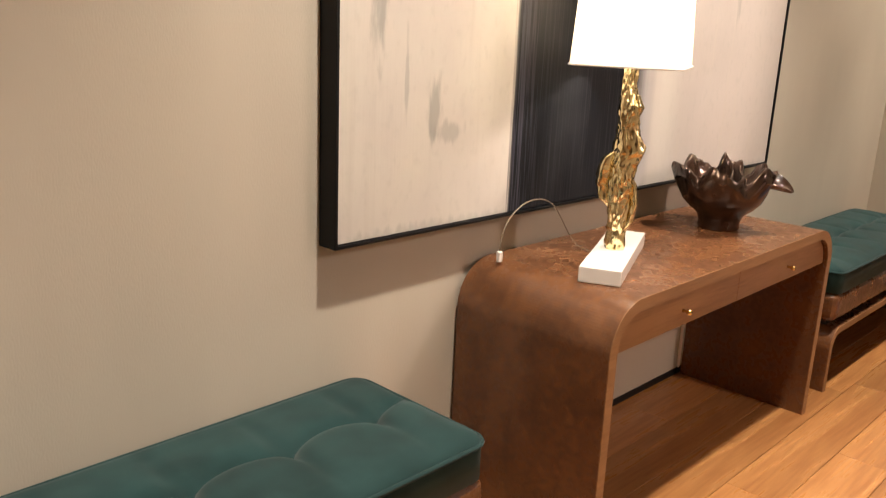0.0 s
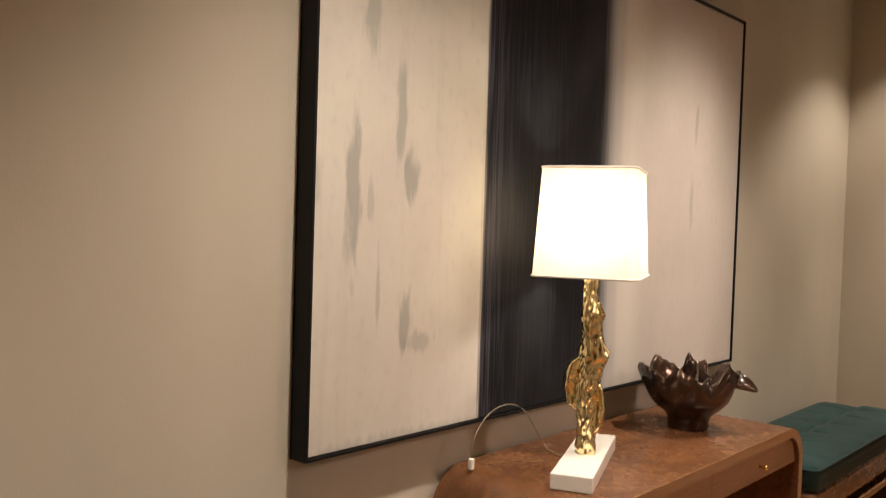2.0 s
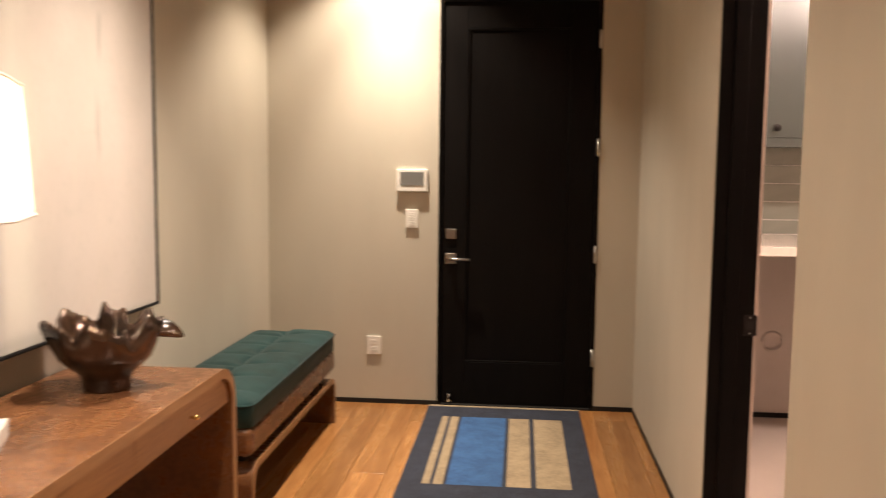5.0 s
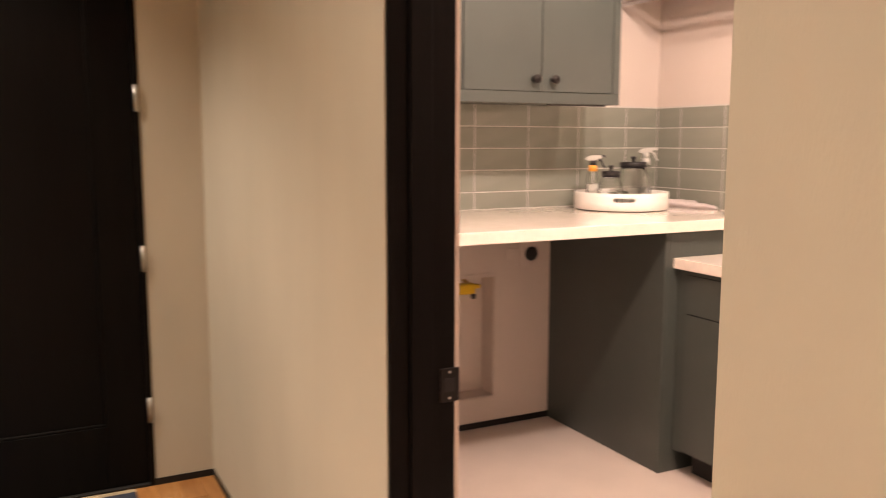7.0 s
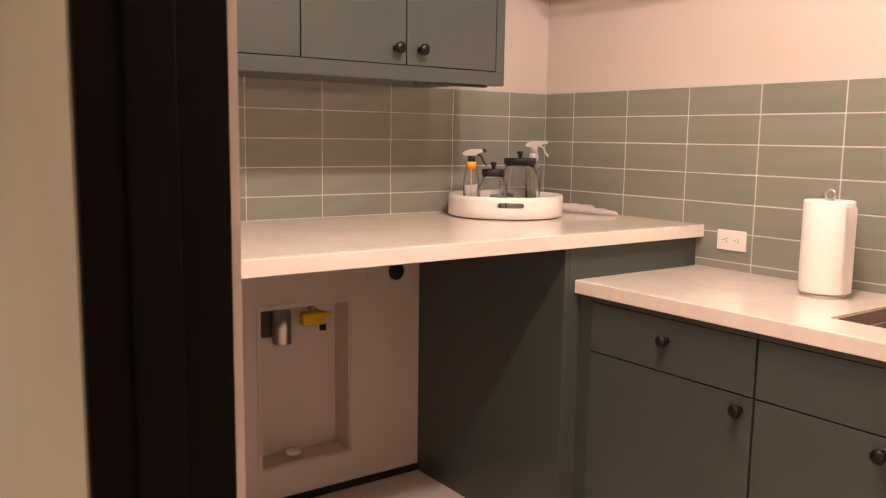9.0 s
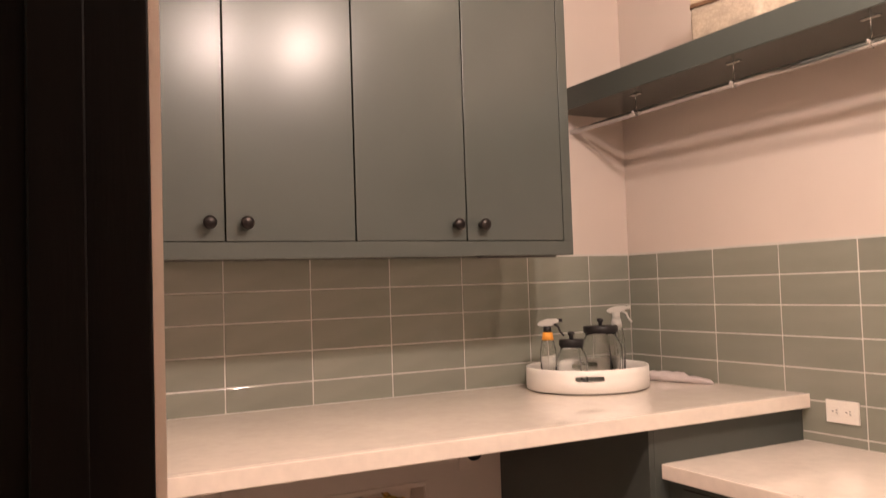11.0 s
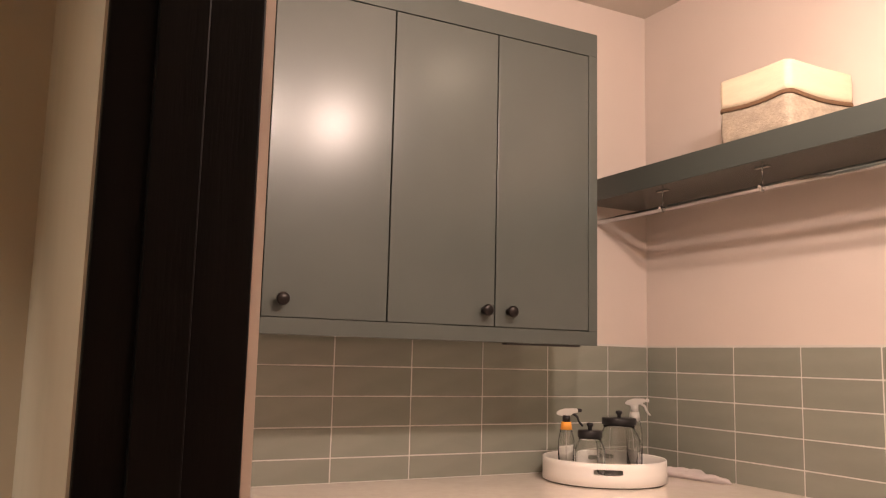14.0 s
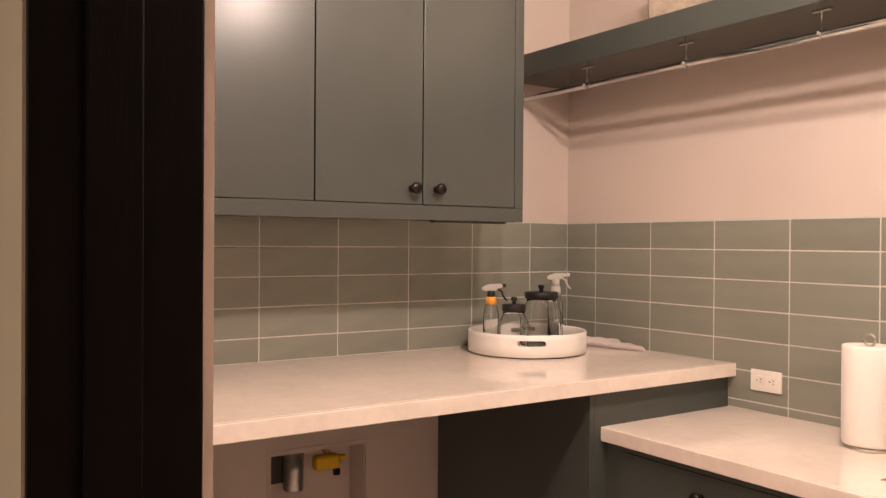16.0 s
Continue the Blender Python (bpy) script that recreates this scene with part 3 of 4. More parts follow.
# painting
PX0, PX1, PZ0, PZ1 = 1.537, 3.957, 0.880, 2.410
painting = thing("painting", PX0, YN, PZ0, "large abstract painting with a dark band in black frame", "painting")
PW, PH = PX1 - PX0, PZ1 - PZ0
child("canvas", box(0.012, PW - 0.012, -0.055, -0.004, 0.012, PH - 0.012), M_CANVAS, painting, "pale canvas with a blue-black vertical band")
for b in ((0, 0.009, -0.062, 0.0, 0, PH), (PW - 0.009, PW, -0.062, 0, 0, PH), (0.009, PW - 0.009, -0.062, 0, 0, 0.009), (0.009, PW - 0.009, -0.062, 0, PH - 0.009, PH)):
    child("frame_bar", box(*b, 0.001), M_FRAME, painting, "thin black frame bar")

# table lamp
LT = 24.0
lamp = thing("table_lamp", 2.39, 1.45, CT, "lit table lamp with a gilded driftwood stem on the console", "table lamp", turn=LT)
child("base", box(-0.245, 0.245, -0.058, 0.058, 0.0, 0.045, 0.003), M_MARBLE, lamp, "white marble slab base")


def gnarled(profile, n=40, seed=0.0, wobble=0.010):
    """A knotted stem: rows of centre x, centre y, radius x, radius y, height, smoothly joined."""
    bm = bmesh.new()
    rows = []
    steps = 150
    P = np.array(profile)
    zs = np.linspace(P[0, 4], P[-1, 4], steps)
    cols = [np.interp(zs, P[:, 4], P[:, k]) for k in range(4)]
    for i, z in enumerate(zs):
        cx, cy, rx, ry = (c[i] for c in cols)
        ring = []
        for k in range(n):
            a = 2 * math.pi * k / n
            q = Vector((math.cos(a) * 1.5 + seed, math.sin(a) * 1.5, z * 9))
            f = Vector((math.cos(a) * 3.8 + seed, math.sin(a) * 3.8, z * 23))
            twist = 4 * a + z * 22 + 3.0 * noise.noise(q * 0.8)
            w = 1 + 0.26 * noise.noise(q) + 0.07 * (1 - abs(math.sin(twist / 2)) * 2) + 0.40 * (abs(noise.noise(f)) - 0.2) + 0.15 * noise.noise(f * 2.4)
            ring.append(bm.verts.new((cx + rx * w * math.cos(a) + wobble * 0.4 * noise.noise(Vector((z * 12, 3, seed))), cy + ry * w * math.sin(a), z)))
        rows.append(ring)
    for a, b in zip(rows, rows[1:]):
        for k in range(n):
            bm.faces.new((a[k], a[(k + 1) % n], b[(k + 1) % n], b[k]))
    bm.faces.new(rows[0])
    bm.faces.new(rows[-1])
    for f in bm.faces:
        f.smooth = True
    bmesh.ops.recalc_face_normals(bm, faces=bm.faces)
    return bm


# local y points to the far left of the lamp as seen from the hall, so its negative side is the viewer's right
stem = gnarled([(0, 0, .028, .027, .045), (0, 0, .026, .027, .10), (0, 0, .030, .031, .166), (0, 0.0, .032, .032, .284), (0, -.010, .030, .041, .338),
                (0, -.006, .028, .034, .37), (0, -0.003, .026, .031, .402), (0, -.003, .026, .029, .461), (0, .004, .02, .019, .52), (0, 0, .017, .017, .575)], 64)
for prof, sd in (([(0, .024, .010, .008, .165), (0, .044, .018, .016, .19), (0, .053, .020, .022, .235), (0, .051, .020, .024, .275), (0, .040, .015, .018, .312), (0, .022, .008, .008, .33)], 4.0),
                 ([(0, -.018, .008, .008, .10), (0, -.034, .013, .009, .125), (0, -.043, .013, .010, .18), (0, -.036, .012, .009, .235), (0, -.020, .008, .008, .265)], 9.0),
                 ([(0, -.022, .010, .012, .43), (0, -.028, .014, .014, .455), (0, -.018, .010, .010, .49)], 14.0)):
    extra = gnarled(prof, 20, sd)
    me = bpy.data.meshes.new("lobe")
    extra.to_mesh(me)
    extra.free()
    stem.from_mesh(me)
    bpy.data.meshes.remove(me)
child("stem", stem, M_GOLD, lamp, "gnarled gold-leaf stem")
child("socket", lathe([(0, .57), (.014, .57), (.014, .66), (.018, .66), (.018, .70), (0, .70)], 16), M_BRASS, lamp, "brass lamp socket")


def lampshade():
    """An open tapered box with clipped corners and a thin wall."""
    bm = bmesh.new()
    rings = []
    for (a, b, c, z) in ((.168, .148, .022, .568), (.150, .132, .020, .878), (.148, .130, .020, .878), (.166, .146, .022, .568)):
        ring = [(a - c, -b), (a, -b + c), (a, b - c), (a - c, b), (-a + c, b), (-a, b - c), (-a, -b + c), (-a + c, -b)]
        rings.append([bm.verts.new((px, py, z)) for px, py in ring])
    for r in range(4):
        A, B = rings[r], rings[(r + 1) % 4]
        for k in range(8):
            bm.faces.new((A[k], A[(k + 1) % 8], B[(k + 1) % 8], B[k]))
    bmesh.ops.recalc_face_normals(bm, faces=bm.faces)
    return bm


shade = child("shade", lampshade(), M_SHADE, lamp, "white tapered rectangular linen shade")
for z, k in ((.570, 1.0), (.876, .893)):
    a, b, c = .169 * k, .149 * k, .022 * k
    child("trim_band", tube([(a - c, -b, z), (a, -b + c, z), (a, b - c, z), (a - c, b, z), (-a + c, b, z), (-a, b - c, z), (-a, -b + c, z), (-a + c, -b, z)], 0.0035, 6, True),
          M_PAPER, shade, "narrow cloth trim")
child("harp", tube([(0, -.13, .86), (0, .13, .86)], .003, 6), M_BRASS, lamp)
child("harp", tube([(-.145, 0, .86), (.145, 0, .86)], .003, 6), M_BRASS, lamp)
child("finial_rod", tube([(0, 0, .69), (0, 0, .862)], .004, 6), M_BRASS, lamp)

# clear lamp cord looping behind the lamp
arc = [(2.117, 1.66, 0.775)] + [(2.265 - 0.148 * math.cos(t), 1.66, 0.800 + 0.125 * math.sin(t)) for t in np.linspace(0.1, 2.5, 16)] + [(2.435, 1.65, 0.80), (2.455, 1.63, 0.762), (2.43, 1.57, 0.762), (2.41, 1.51, 0.762)]
cord = tagged(new("lamp_cord", mesh_of("lamp_cord", tube(arc, 0.0019, 8), M_ACRYL)), "clear looped lamp cord behind the lamp", "cord")
child("inline_switch", box(2.109, 2.125, 1.653, 1.667, 0.758, 0.790, 0.003), M_PLASTIC, cord, "white inline switch")

# white cable cover that runs down the wall behind the console
cc = thing("cable_cover", 3.470, YN, 0.0, "narrow white cable cover on the wall behind the console", "cable cover")
child("channel", box(-0.008, 0.008, -0.010, 0, 0.030, 0.700, 0.003), M_PLASTIC, cc)
child("end_cap", box(-0.010, 0.010, -0.012, 0, 0.006, 0.030, 0.002), M_BLACK, cc, "dark end cap")

# bronze bowl with a torn petal rim and one leaf
def petal_bowl():
    bm = bmesh.new()
    n = 120
    prof = [(0.0, 0.0), (.066, 0.0), (.071, .006), (.070, .030), (.080, .054), (.108, .076), (.134, .102), (.149, .135), (.156, .170), (.162, .208)]
    inner = [(.149, .206), (.138, .172), (.122, .135), (.09, .10), (.03, .085), (0.0, .083)]

    def ring(r, z, rim):
        out = []
        for k in range(n):
            a = 2 * math.pi * k / n
            c = Vector((math.cos(a), math.sin(a), 0))
            lobe = abs(math.sin(3.0 * a + 0.4 + 0.7 * math.sin(a) + 0.4 * math.sin(2 * a))) ** 0.55
            torn = noise.noise(c * 3.1 + Vector((0, 0, 4)))
            tip = 0.042 * (lobe - 0.72) + 0.036 * torn + 0.016 * noise.noise(c * 7)
            for a0, hgt, wid in ((0.52, 0.050, 0.11), (1.25, 0.022, 0.16), (3.0, 0.020, 0.2), (5.75, 0.022, 0.16)):
                tip += hgt * math.exp(-(math.remainder(a - a0, 2 * math.pi) / wid) ** 2)
            fold = 0.15 * (lobe - 0.65) + 0.16 * noise.noise(c * 2.2 + Vector((0, 0, z * 7)))
            w = 1 + rim * fold + 0.035 * noise.noise(c * 3 + Vector((0, 0, z * 20)))
            out.append(bm.verts.new((r * w * math.cos(a), r * w * math.sin(a), z + tip * rim * rim)))
        return out
    rings = []
    for r, z in prof + inner:
        rings.append([bm.verts.new((0, 0, z))] if r == 0 else ring(r, z, min(1, max(0, (z - .085) / .11))))
    for A, B in zip(rings, rings[1:]):
        for k in range(n):
            j = (k + 1) % n
            if len(A) == 1:
                bm.faces.new((A[0], B[j], B[k]))
            elif len(B) == 1:
                bm.faces.new((A[k], A[j], B[0]))
            else:
                bm.faces.new((A[k], A[j], B[j], B[k]))
    for f in bm.faces:
        f.smooth = True
    bmesh.ops.recalc_face_normals(bm, faces=bm.faces)
    return bm


bowl = thing("decorative_bowl", 3.10, 1.475, CT, "dark bronze glazed bowl with a torn petal rim on the console", "bowl")
child("body", petal_bowl(), M_BRONZE, bowl)


def leaf(length, width, thick=0.010):
    bm = bmesh.new()
    rows = []
    for i in range(15):
        s = i / 14
        w = width * math.sin(math.pi * min(1, 0.08 + 0.92 * s) ** 0.8) ** 0.6 + 0.003
        rows.append([bm.verts.new((length * s, w * (j - 3) / 3, 0.018 * math.sin(s * 3) + (abs(j - 3) / 3) ** 2 * 0.02 * (1 - s) + dz * (0.2 + 0.8 * math.sin(math.pi * (0.1 + 0.9 * s))))) for dz in (-thick / 2, thick / 2) for j in range(7)])
    for A, B in zip(rows, rows[1:]):
        for j in range(6):
            bm.faces.new((A[j], A[j + 1], B[j + 1], B[j]))
            bm.faces.new((A[7 + j + 1], A[7 + j], B[7 + j], B[7 + j + 1]))
        for j in (0, 6):
            bm.faces.new((A[j], A[7 + j], B[7 + j], B[j]))
    for A in (rows[0], rows[-1]):
        for j in range(6):
            bm.faces.new((A[j], A[j + 1], A[7 + j + 1], A[7 + j]))
    for f in bm.faces:
        f.smooth = True
    bmesh.ops.recalc_face_normals(bm, faces=bm.faces)
    return bm


child("leaf", leaf(0.118, 0.030, 0.020), M_BRONZE, bowl, "drooping bronze leaf", pose(0.045, -0.105, 0.168, 30, 8, -64))

# video intercom, thermostat-like switch and outlet on the end wall
ic = thing("intercom", XE, 0.86, 1.312, "white wall-mounted video intercom beside the front door", "intercom")
child("case", box(-0.028, 0, -0.094, 0.094, 0, 0.134, 0.005), M_PLASTIC, ic)
child("screen", box(-0.0305, -0.0275, -0.072, 0.070, 0.036, 0.117, 0.001), M_SCREEN, ic, "grey display")
sw = thing("light_switch", XE, 0.860, 1.092, "white wall keypad switch with a column of buttons below the intercom", "light switch")
child("plate", box(-0.013, 0, -0.037, 0.037, 0, 0.114, 0.003), M_PLASTIC, sw)
for i in range(6):
    child("button", box(-0.0165, -0.012, -0.016, 0.016, 0.017 + 0.0138 * i, 0.027 + 0.0138 * i, 0.0015), M_PLASTIC, sw)
ol = thing("wall_outlet", XE, 1.090, 0.307, "white electrical outlet low on the hall wall", "outlet")
child("plate", box(-0.011, 0, -0.044, 0.044, 0, 0.115, 0.003), M_PLASTIC, ol)
for oz in (0.024, 0.064):
    k = child("socket", box(-0.0135, -0.0105, -0.017, 0.017, oz, oz + 0.028, 0.002), M_PLASTIC, ol)
    for dy in (-0.006, 0.006):
        child("slot", box(-0.0142, -0.0132, dy - 0.0012, dy + 0.0012, oz + 0.011, oz + 0.020), M_BLACK, k)

# rug
RX0, RX1, RY0, RY1 = 4.15, 5.60, -0.165, 0.742
rug = thing("rug", RX0, RY0, 0.0, "flat woven navy, blue and tan striped rug by the door", "rug")
RLEN, RWID = RX1 - RX0, RY1 - RY0


def rug_strip(nm, x0, x1, y0, y1, m, z=0.009, lab=""):
    bm = bmesh.new()
    nx, ny = max(2, int((x1 - x0) / 0.06)), max(2, int((y1 - y0) / 0.06))
    g = [[[bm.verts.new((x0 + (x1 - x0) * i / nx, y0 + (y1 - y0) * j / ny, h + (0.0015 * noise.noise(Vector((i * .7, j * .7, y0 * 9))) if h else 0.0)))
           for i in range(nx + 1)] for j in range(ny + 1)] for h in (0.0, z)]
    for j in range(ny):
        for i in range(nx):
            bm.faces.new((g[1][j][i], g[1][j][i + 1], g[1][j + 1][i + 1], g[1][j + 1][i]))
    for i in range(nx):
        bm.faces.new((g[0][0][i], g[0][0][i + 1], g[1][0][i + 1], g[1][0][i]))
        bm.faces.new((g[0][ny][i + 1], g[0][ny][i], g[1][ny][i], g[1][ny][i + 1]))
    for j in range(ny):
        bm.faces.new((g[0][j + 1][0], g[0][j][0], g[1][j][0], g[1][j + 1][0]))
        bm.faces.new((g[0][j][nx], g[0][j + 1][nx], g[1][j + 1][nx], g[1][j][nx]))
    child(nm, bm, m, rug, lab)


E0 = 0.20
rug_strip("border", 0, RLEN, 0, 0.115, M_NAVY, lab="navy border")
rug_strip("border", 0, RLEN, RWID - 0.105, RWID, M_NAVY, lab="navy border")
rug_strip("end_border", 0, E0, 0.115, RWID - 0.105, M_NAVY, lab="navy end border")
rug_strip("end_border", RLEN - E0, RLEN, 0.115, RWID - 0.105, M_NAVY, lab="navy end border")
ys = [0.115, 0.275, 0.300, 0.413, 0.432, 0.690, 0.705, 0.750, 0.766, RWID - 0.105]
for y0, y1, m in zip(ys, ys[1:], (M_TAN, M_NAVY, M_TAN, M_NAVY, M_BLUE, M_NAVY, M_TAN, M_NAVY, M_TAN)):
    rug_strip("stripe", E0, RLEN - E0, y0, y1, m, lab={M_TAN: "tan stripe", M_NAVY: "thin navy line", M_BLUE: "blue stripe"}[m])
rug_strip("fringe_band", RLEN, RLEN + 0.04, 0.0, RWID, M_TAN, 0.007, "cream end binding")

# recessed ceiling lights
for i, (hx, hy) in enumerate(HALL_SPOTS):
    dl = thing("downlight", hx, hy, HALL_H, "small round recessed ceiling downlight, lit", "ceiling light", "hall downlights")
    child("trim_ring", lathe([(.036, -.022), (.052, -.004), (.052, 0.0), (.05, 0.0)], 24), M_WHITE, dl)
    child("lens", lathe([(0, -.004), (.036, -.004)], 20), M_GLOW, dl, "glowing lens")

# ---- laundry things ----
def knob_mesh():
    return lathe([(0, 0), (.012, 0), (.010, .006), (.0085, .014), (.015, .020), (.0190, .026), (.0190, .031), (.014, .037), (0, .0385)], 24)


# wall cabinet: face frame with four inset doors
UX, UY0, UY1, UZ0, UZ1 = 5.192, -2.238, RN - 0.003, 1.581, 2.699
uc = thing("wall_cabinet", UX, UY0, UZ0, "grey-green painted wall cabinet with four inset flat doors", "cabinet")
UD, UW, UH = XE - 0.002 - UX, UY1 - UY0, UZ1 - UZ0
child("carcass", box(0.050, UD, 0, UW, 0.012, UH), M_GREEN, uc)
for nm, b in (("bottom_rail", (0, 0.050, 0, UW, 0, 0.047)), ("top_rail", (0, 0.050, 0, UW, UH - 0.085, UH)),
              ("stile", (0, 0.050, 0, 0.037, 0.047, UH - 0.085)), ("stile", (0, 0.050, UW - 0.04, UW, 0.047, UH - 0.085))):
    child(nm, box(*b, 0.0012), M_GREEN, uc)
seams = [UY0 + 0.037, -1.823, -1.443, -1.056, UY1 - 0.04]
knob_y = {0: -1.876, 1: -1.782, 2: -1.111, 3: -1.008}
for i, (a, b) in enumerate(zip(seams, seams[1:])):
    d = child("door", box(0.001, 0.021, a - UY0 + 0.0023, b - UY0 - 0.0023, 0.0498, UH - 0.0878, 0.0015), M_GREEN, uc, "flat inset door")
    k = knob_mesh()
    bmesh.ops.transform(k, matrix=pose(0.001, knob_y[i] - UY0, 1.681 - UZ0, 0, -90, 0), verts=k.verts)
    child("knob", k, M_KNOB, d, "round dark bronze knob")
child("light_rail", box(0.03, 0.06, 0.05, 0.35, -0.006, 0.012, 0.002), M_DARKGREY, uc, "dark under-cabinet strip")

# tall counter over the washer space
TZ = 1.093
TF, CE = 4.775, 4.808           # counter's front edge, face of the corner cabinet
PY = -2.195                     # end panel's face beside the washer space
tc = thing("tall_counter", TF, RS, TZ - 0.046, "pale polished quartz counter over the washer space", "counter")
child("slab", local(box(TF + 0.020, XE - 0.001, RS + 0.001, RN - 0.002, TZ - 0.022, TZ, 0.001), tc), M_QUARTZ, tc)
child("mitred_front", local(box(TF, TF + 0.0195, RS + 0.001, RN - 0.002, TZ - 0.046, TZ, 0.0025), tc), M_QUARTZ, tc, "thick polished front edge")
child("support_rail", local(box(TF + 0.022, XE - 0.001, RS + 0.001, RN - 0.002, TZ - 0.045, TZ - 0.023), tc), M_GREEN, tc, "grey-green support under the slab")
corner = thing("corner_cabinet", CE, RS, 0, "grey-green end panel and corner cabinet under the counter", "cabinet")
child("side_panel", local(box(CE, XE - 0.002, PY - 0.020, PY, 0.0, TZ - 0.047, 0.001), corner), M_GREEN, corner)
child("front_panel", local(box(CE, CE + 0.020, RS + 0.001, PY - 0.021, 0.0, TZ - 0.047, 0.001), corner), M_GREEN, corner)

# low sink counter and its cabinets
LZ, LF = 0.937, -2.240
SX0, SX1, SY0, SY1 = 3.46, 4.02, -2.76, -2.40


def holed_slab(xs_, ys_, z0, z1):
    """A slab over a 3 x 3 grid without its middle cell."""
    bm = bmesh.new()
    v = [[[bm.verts.new((x, y_, z)) for y_ in ys_] for x in xs_] for z in (z0, z1)]
    for i in range(3):
        for j in range(3):
            if (i, j) != (1, 1):
                bm.faces.new((v[1][i][j], v[1][i + 1][j], v[1][i + 1][j + 1], v[1][i][j + 1]))
                bm.faces.new((v[0][i][j], v[0][i][j + 1], v[0][i + 1][j + 1], v[0][i + 1][j]))
    for k in range(3):
        for a, b in (((k, 0), (k + 1, 0)), ((k + 1, 3), (k, 3)), ((0, k + 1), (0, k)), ((3, k), (3, k + 1))):
            bm.faces.new((v[0][a[0]][a[1]], v[0][b[0]][b[1]], v[1][b[0]][b[1]], v[1][a[0]][a[1]]))
    for a, b in (((1, 1), (2, 1)), ((2, 2), (1, 2)), ((1, 2), (1, 1)), ((2, 1), (2, 2))):
        bm.faces.new((v[1][a[0]][a[1]], v[1][b[0]][b[1]], v[0][b[0]][b[1]], v[0][a[0]][a[1]]))
    bmesh.ops.recalc_face_normals(bm, faces=bm.faces)
    return bm


lc = thing("sink_counter", 2.35, LF, LZ - 0.044, "pale polished quartz counter with a cut-out for the sink", "counter")
child("slab", local(holed_slab((2.35, SX0, SX1, CE - 0.001), (RS + 0.001, SY0, SY1, LF - 0.020), LZ - 0.036, LZ), lc), M_QUARTZ, lc)
child("mitred_front", local(box(2.35, CE - 0.001, LF - 0.0195, LF, LZ - 0.044, LZ, 0.0025), lc), M_QUARTZ, lc, "thick polished front edge")
sink = thing("sink", (SX0 + SX1) / 2, (SY0 + SY1) / 2, LZ - 0.24, "grey-brown stepped sink basin let into the pale counter", "sink")
hx, hy = (SX1 - SX0) / 2, (SY1 - SY0) / 2
gx, gy = hx - .0012, hy - .0012
child("basin_floor", box(-gx, gx, -gy, gy, 0, .010), M_SINK, sink)
for nm, rows in (("long_wall", ((-gx + .0082, gx - .0082, -gy, -gy + .008), (-gx + .0082, gx - .0082, gy - .008, gy))),
                 ("short_wall", ((-gx, -gx + .008, -gy, gy), (gx - .008, gx, -gy, gy)))):
    for r_ in rows:
        child(nm, box(*r_, .0102, .236, .001), M_SINK, sink)
for nm, rows in (("long_ledge", ((-gx + .0165, gx - .0165, -gy + .0082, -gy + .016), (-gx + .0165, gx - .0165, gy - .016, gy - .0082))),
                 ("short_ledge", ((-gx + .0082, -gx + .016, -gy + .0082, gy - .0082), (gx - .016, gx - .0082, -gy + .0082, gy - .0082)))):
    for r_ in rows:
        child(nm, box(*r_, .0102, .198, .001), M_SINK, sink)
for r_ in ((-hx - .02, -gx - .0002, -hy - .02, hy + .02), (gx + .0002, hx + .02, -hy - .02, hy + .02), (-gx, gx, -hy - .02, -gy - .0002), (-gx, gx, gy + .0002, hy + .02)):
    child("flange", box(*r_, .194, LZ - .0363 - (LZ - .24)), M_SINK, sink)
child("drain", lathe([(0, .010), (.04, .010), (.042, .013), (.03, .014), (0, .012)], 20), M_STEEL, sink, "steel drain")
LY = -2.278


def low_unit(x0, x1, doors, knobs, drawer_knob, lab):
    u = thing("base_cabinet", x0, LY, 0, lab, "cabinet", "sink base cabinets")
    w = x1 - x0
    if x0 < SX0 and x1 > SX1:
        low = LZ - 0.2405
        body = boxes((0, w, -0.575, -0.004, 0.10, low), (0.0, w, -0.57, -0.06, 0.0, 0.10), (0, w, -0.095, -0.004, low, LZ - 0.045),
                     (0, w, -0.575, -0.515, low, LZ - 0.045), (0, 0.10, -0.515, -0.095, low, LZ - 0.045), (w - 0.09, w, -0.515, -0.095, low, LZ - 0.045))
    else:
        body = boxes((0, w, -0.575, -0.004, 0.10, LZ - 0.037), (0.0, w, -0.57, -0.06, 0.0, 0.10))
    child("carcass", body, M_GREEN, u)
    child("toe_kick", box(0, w, -0.060, -0.056, 0, 0.098), M_BLACK, u, "dark toe kick")
    child("rail", box(0, w, -0.004, 0.016, LZ - 0.064, LZ - 0.045, 0.001), M_GREEN, u)
    dr = child("drawer", box(0.002, w - 0.002, -0.003, 0.017, 0.709, LZ - 0.066, 0.0015), M_GREEN, u, "flat drawer front")
    if drawer_knob is not None:
        k = knob_mesh()
        bmesh.ops.transform(k, matrix=pose(drawer_knob - x0, 0.016, 0.806, -90, 0, 0), verts=k.verts)
        child("knob", k, M_KNOB, dr, "round dark bronze knob")
    edges = [x0] + doors + [x1]
    for a, b, kx in zip(edges, edges[1:], knobs):
        d = child("door", box(a - x0 + 0.0018, b - x0 - 0.0018, -0.003, 0.017, 0.112, 0.705, 0.0015), M_GREEN, u, "flat door")
        k = knob_mesh()
        bmesh.ops.transform(k, matrix=pose(kx - x0, 0.016, 0.665, -90, 0, 0), verts=k.verts)
        child("knob", k, M_KNOB, d, "round dark bronze knob")


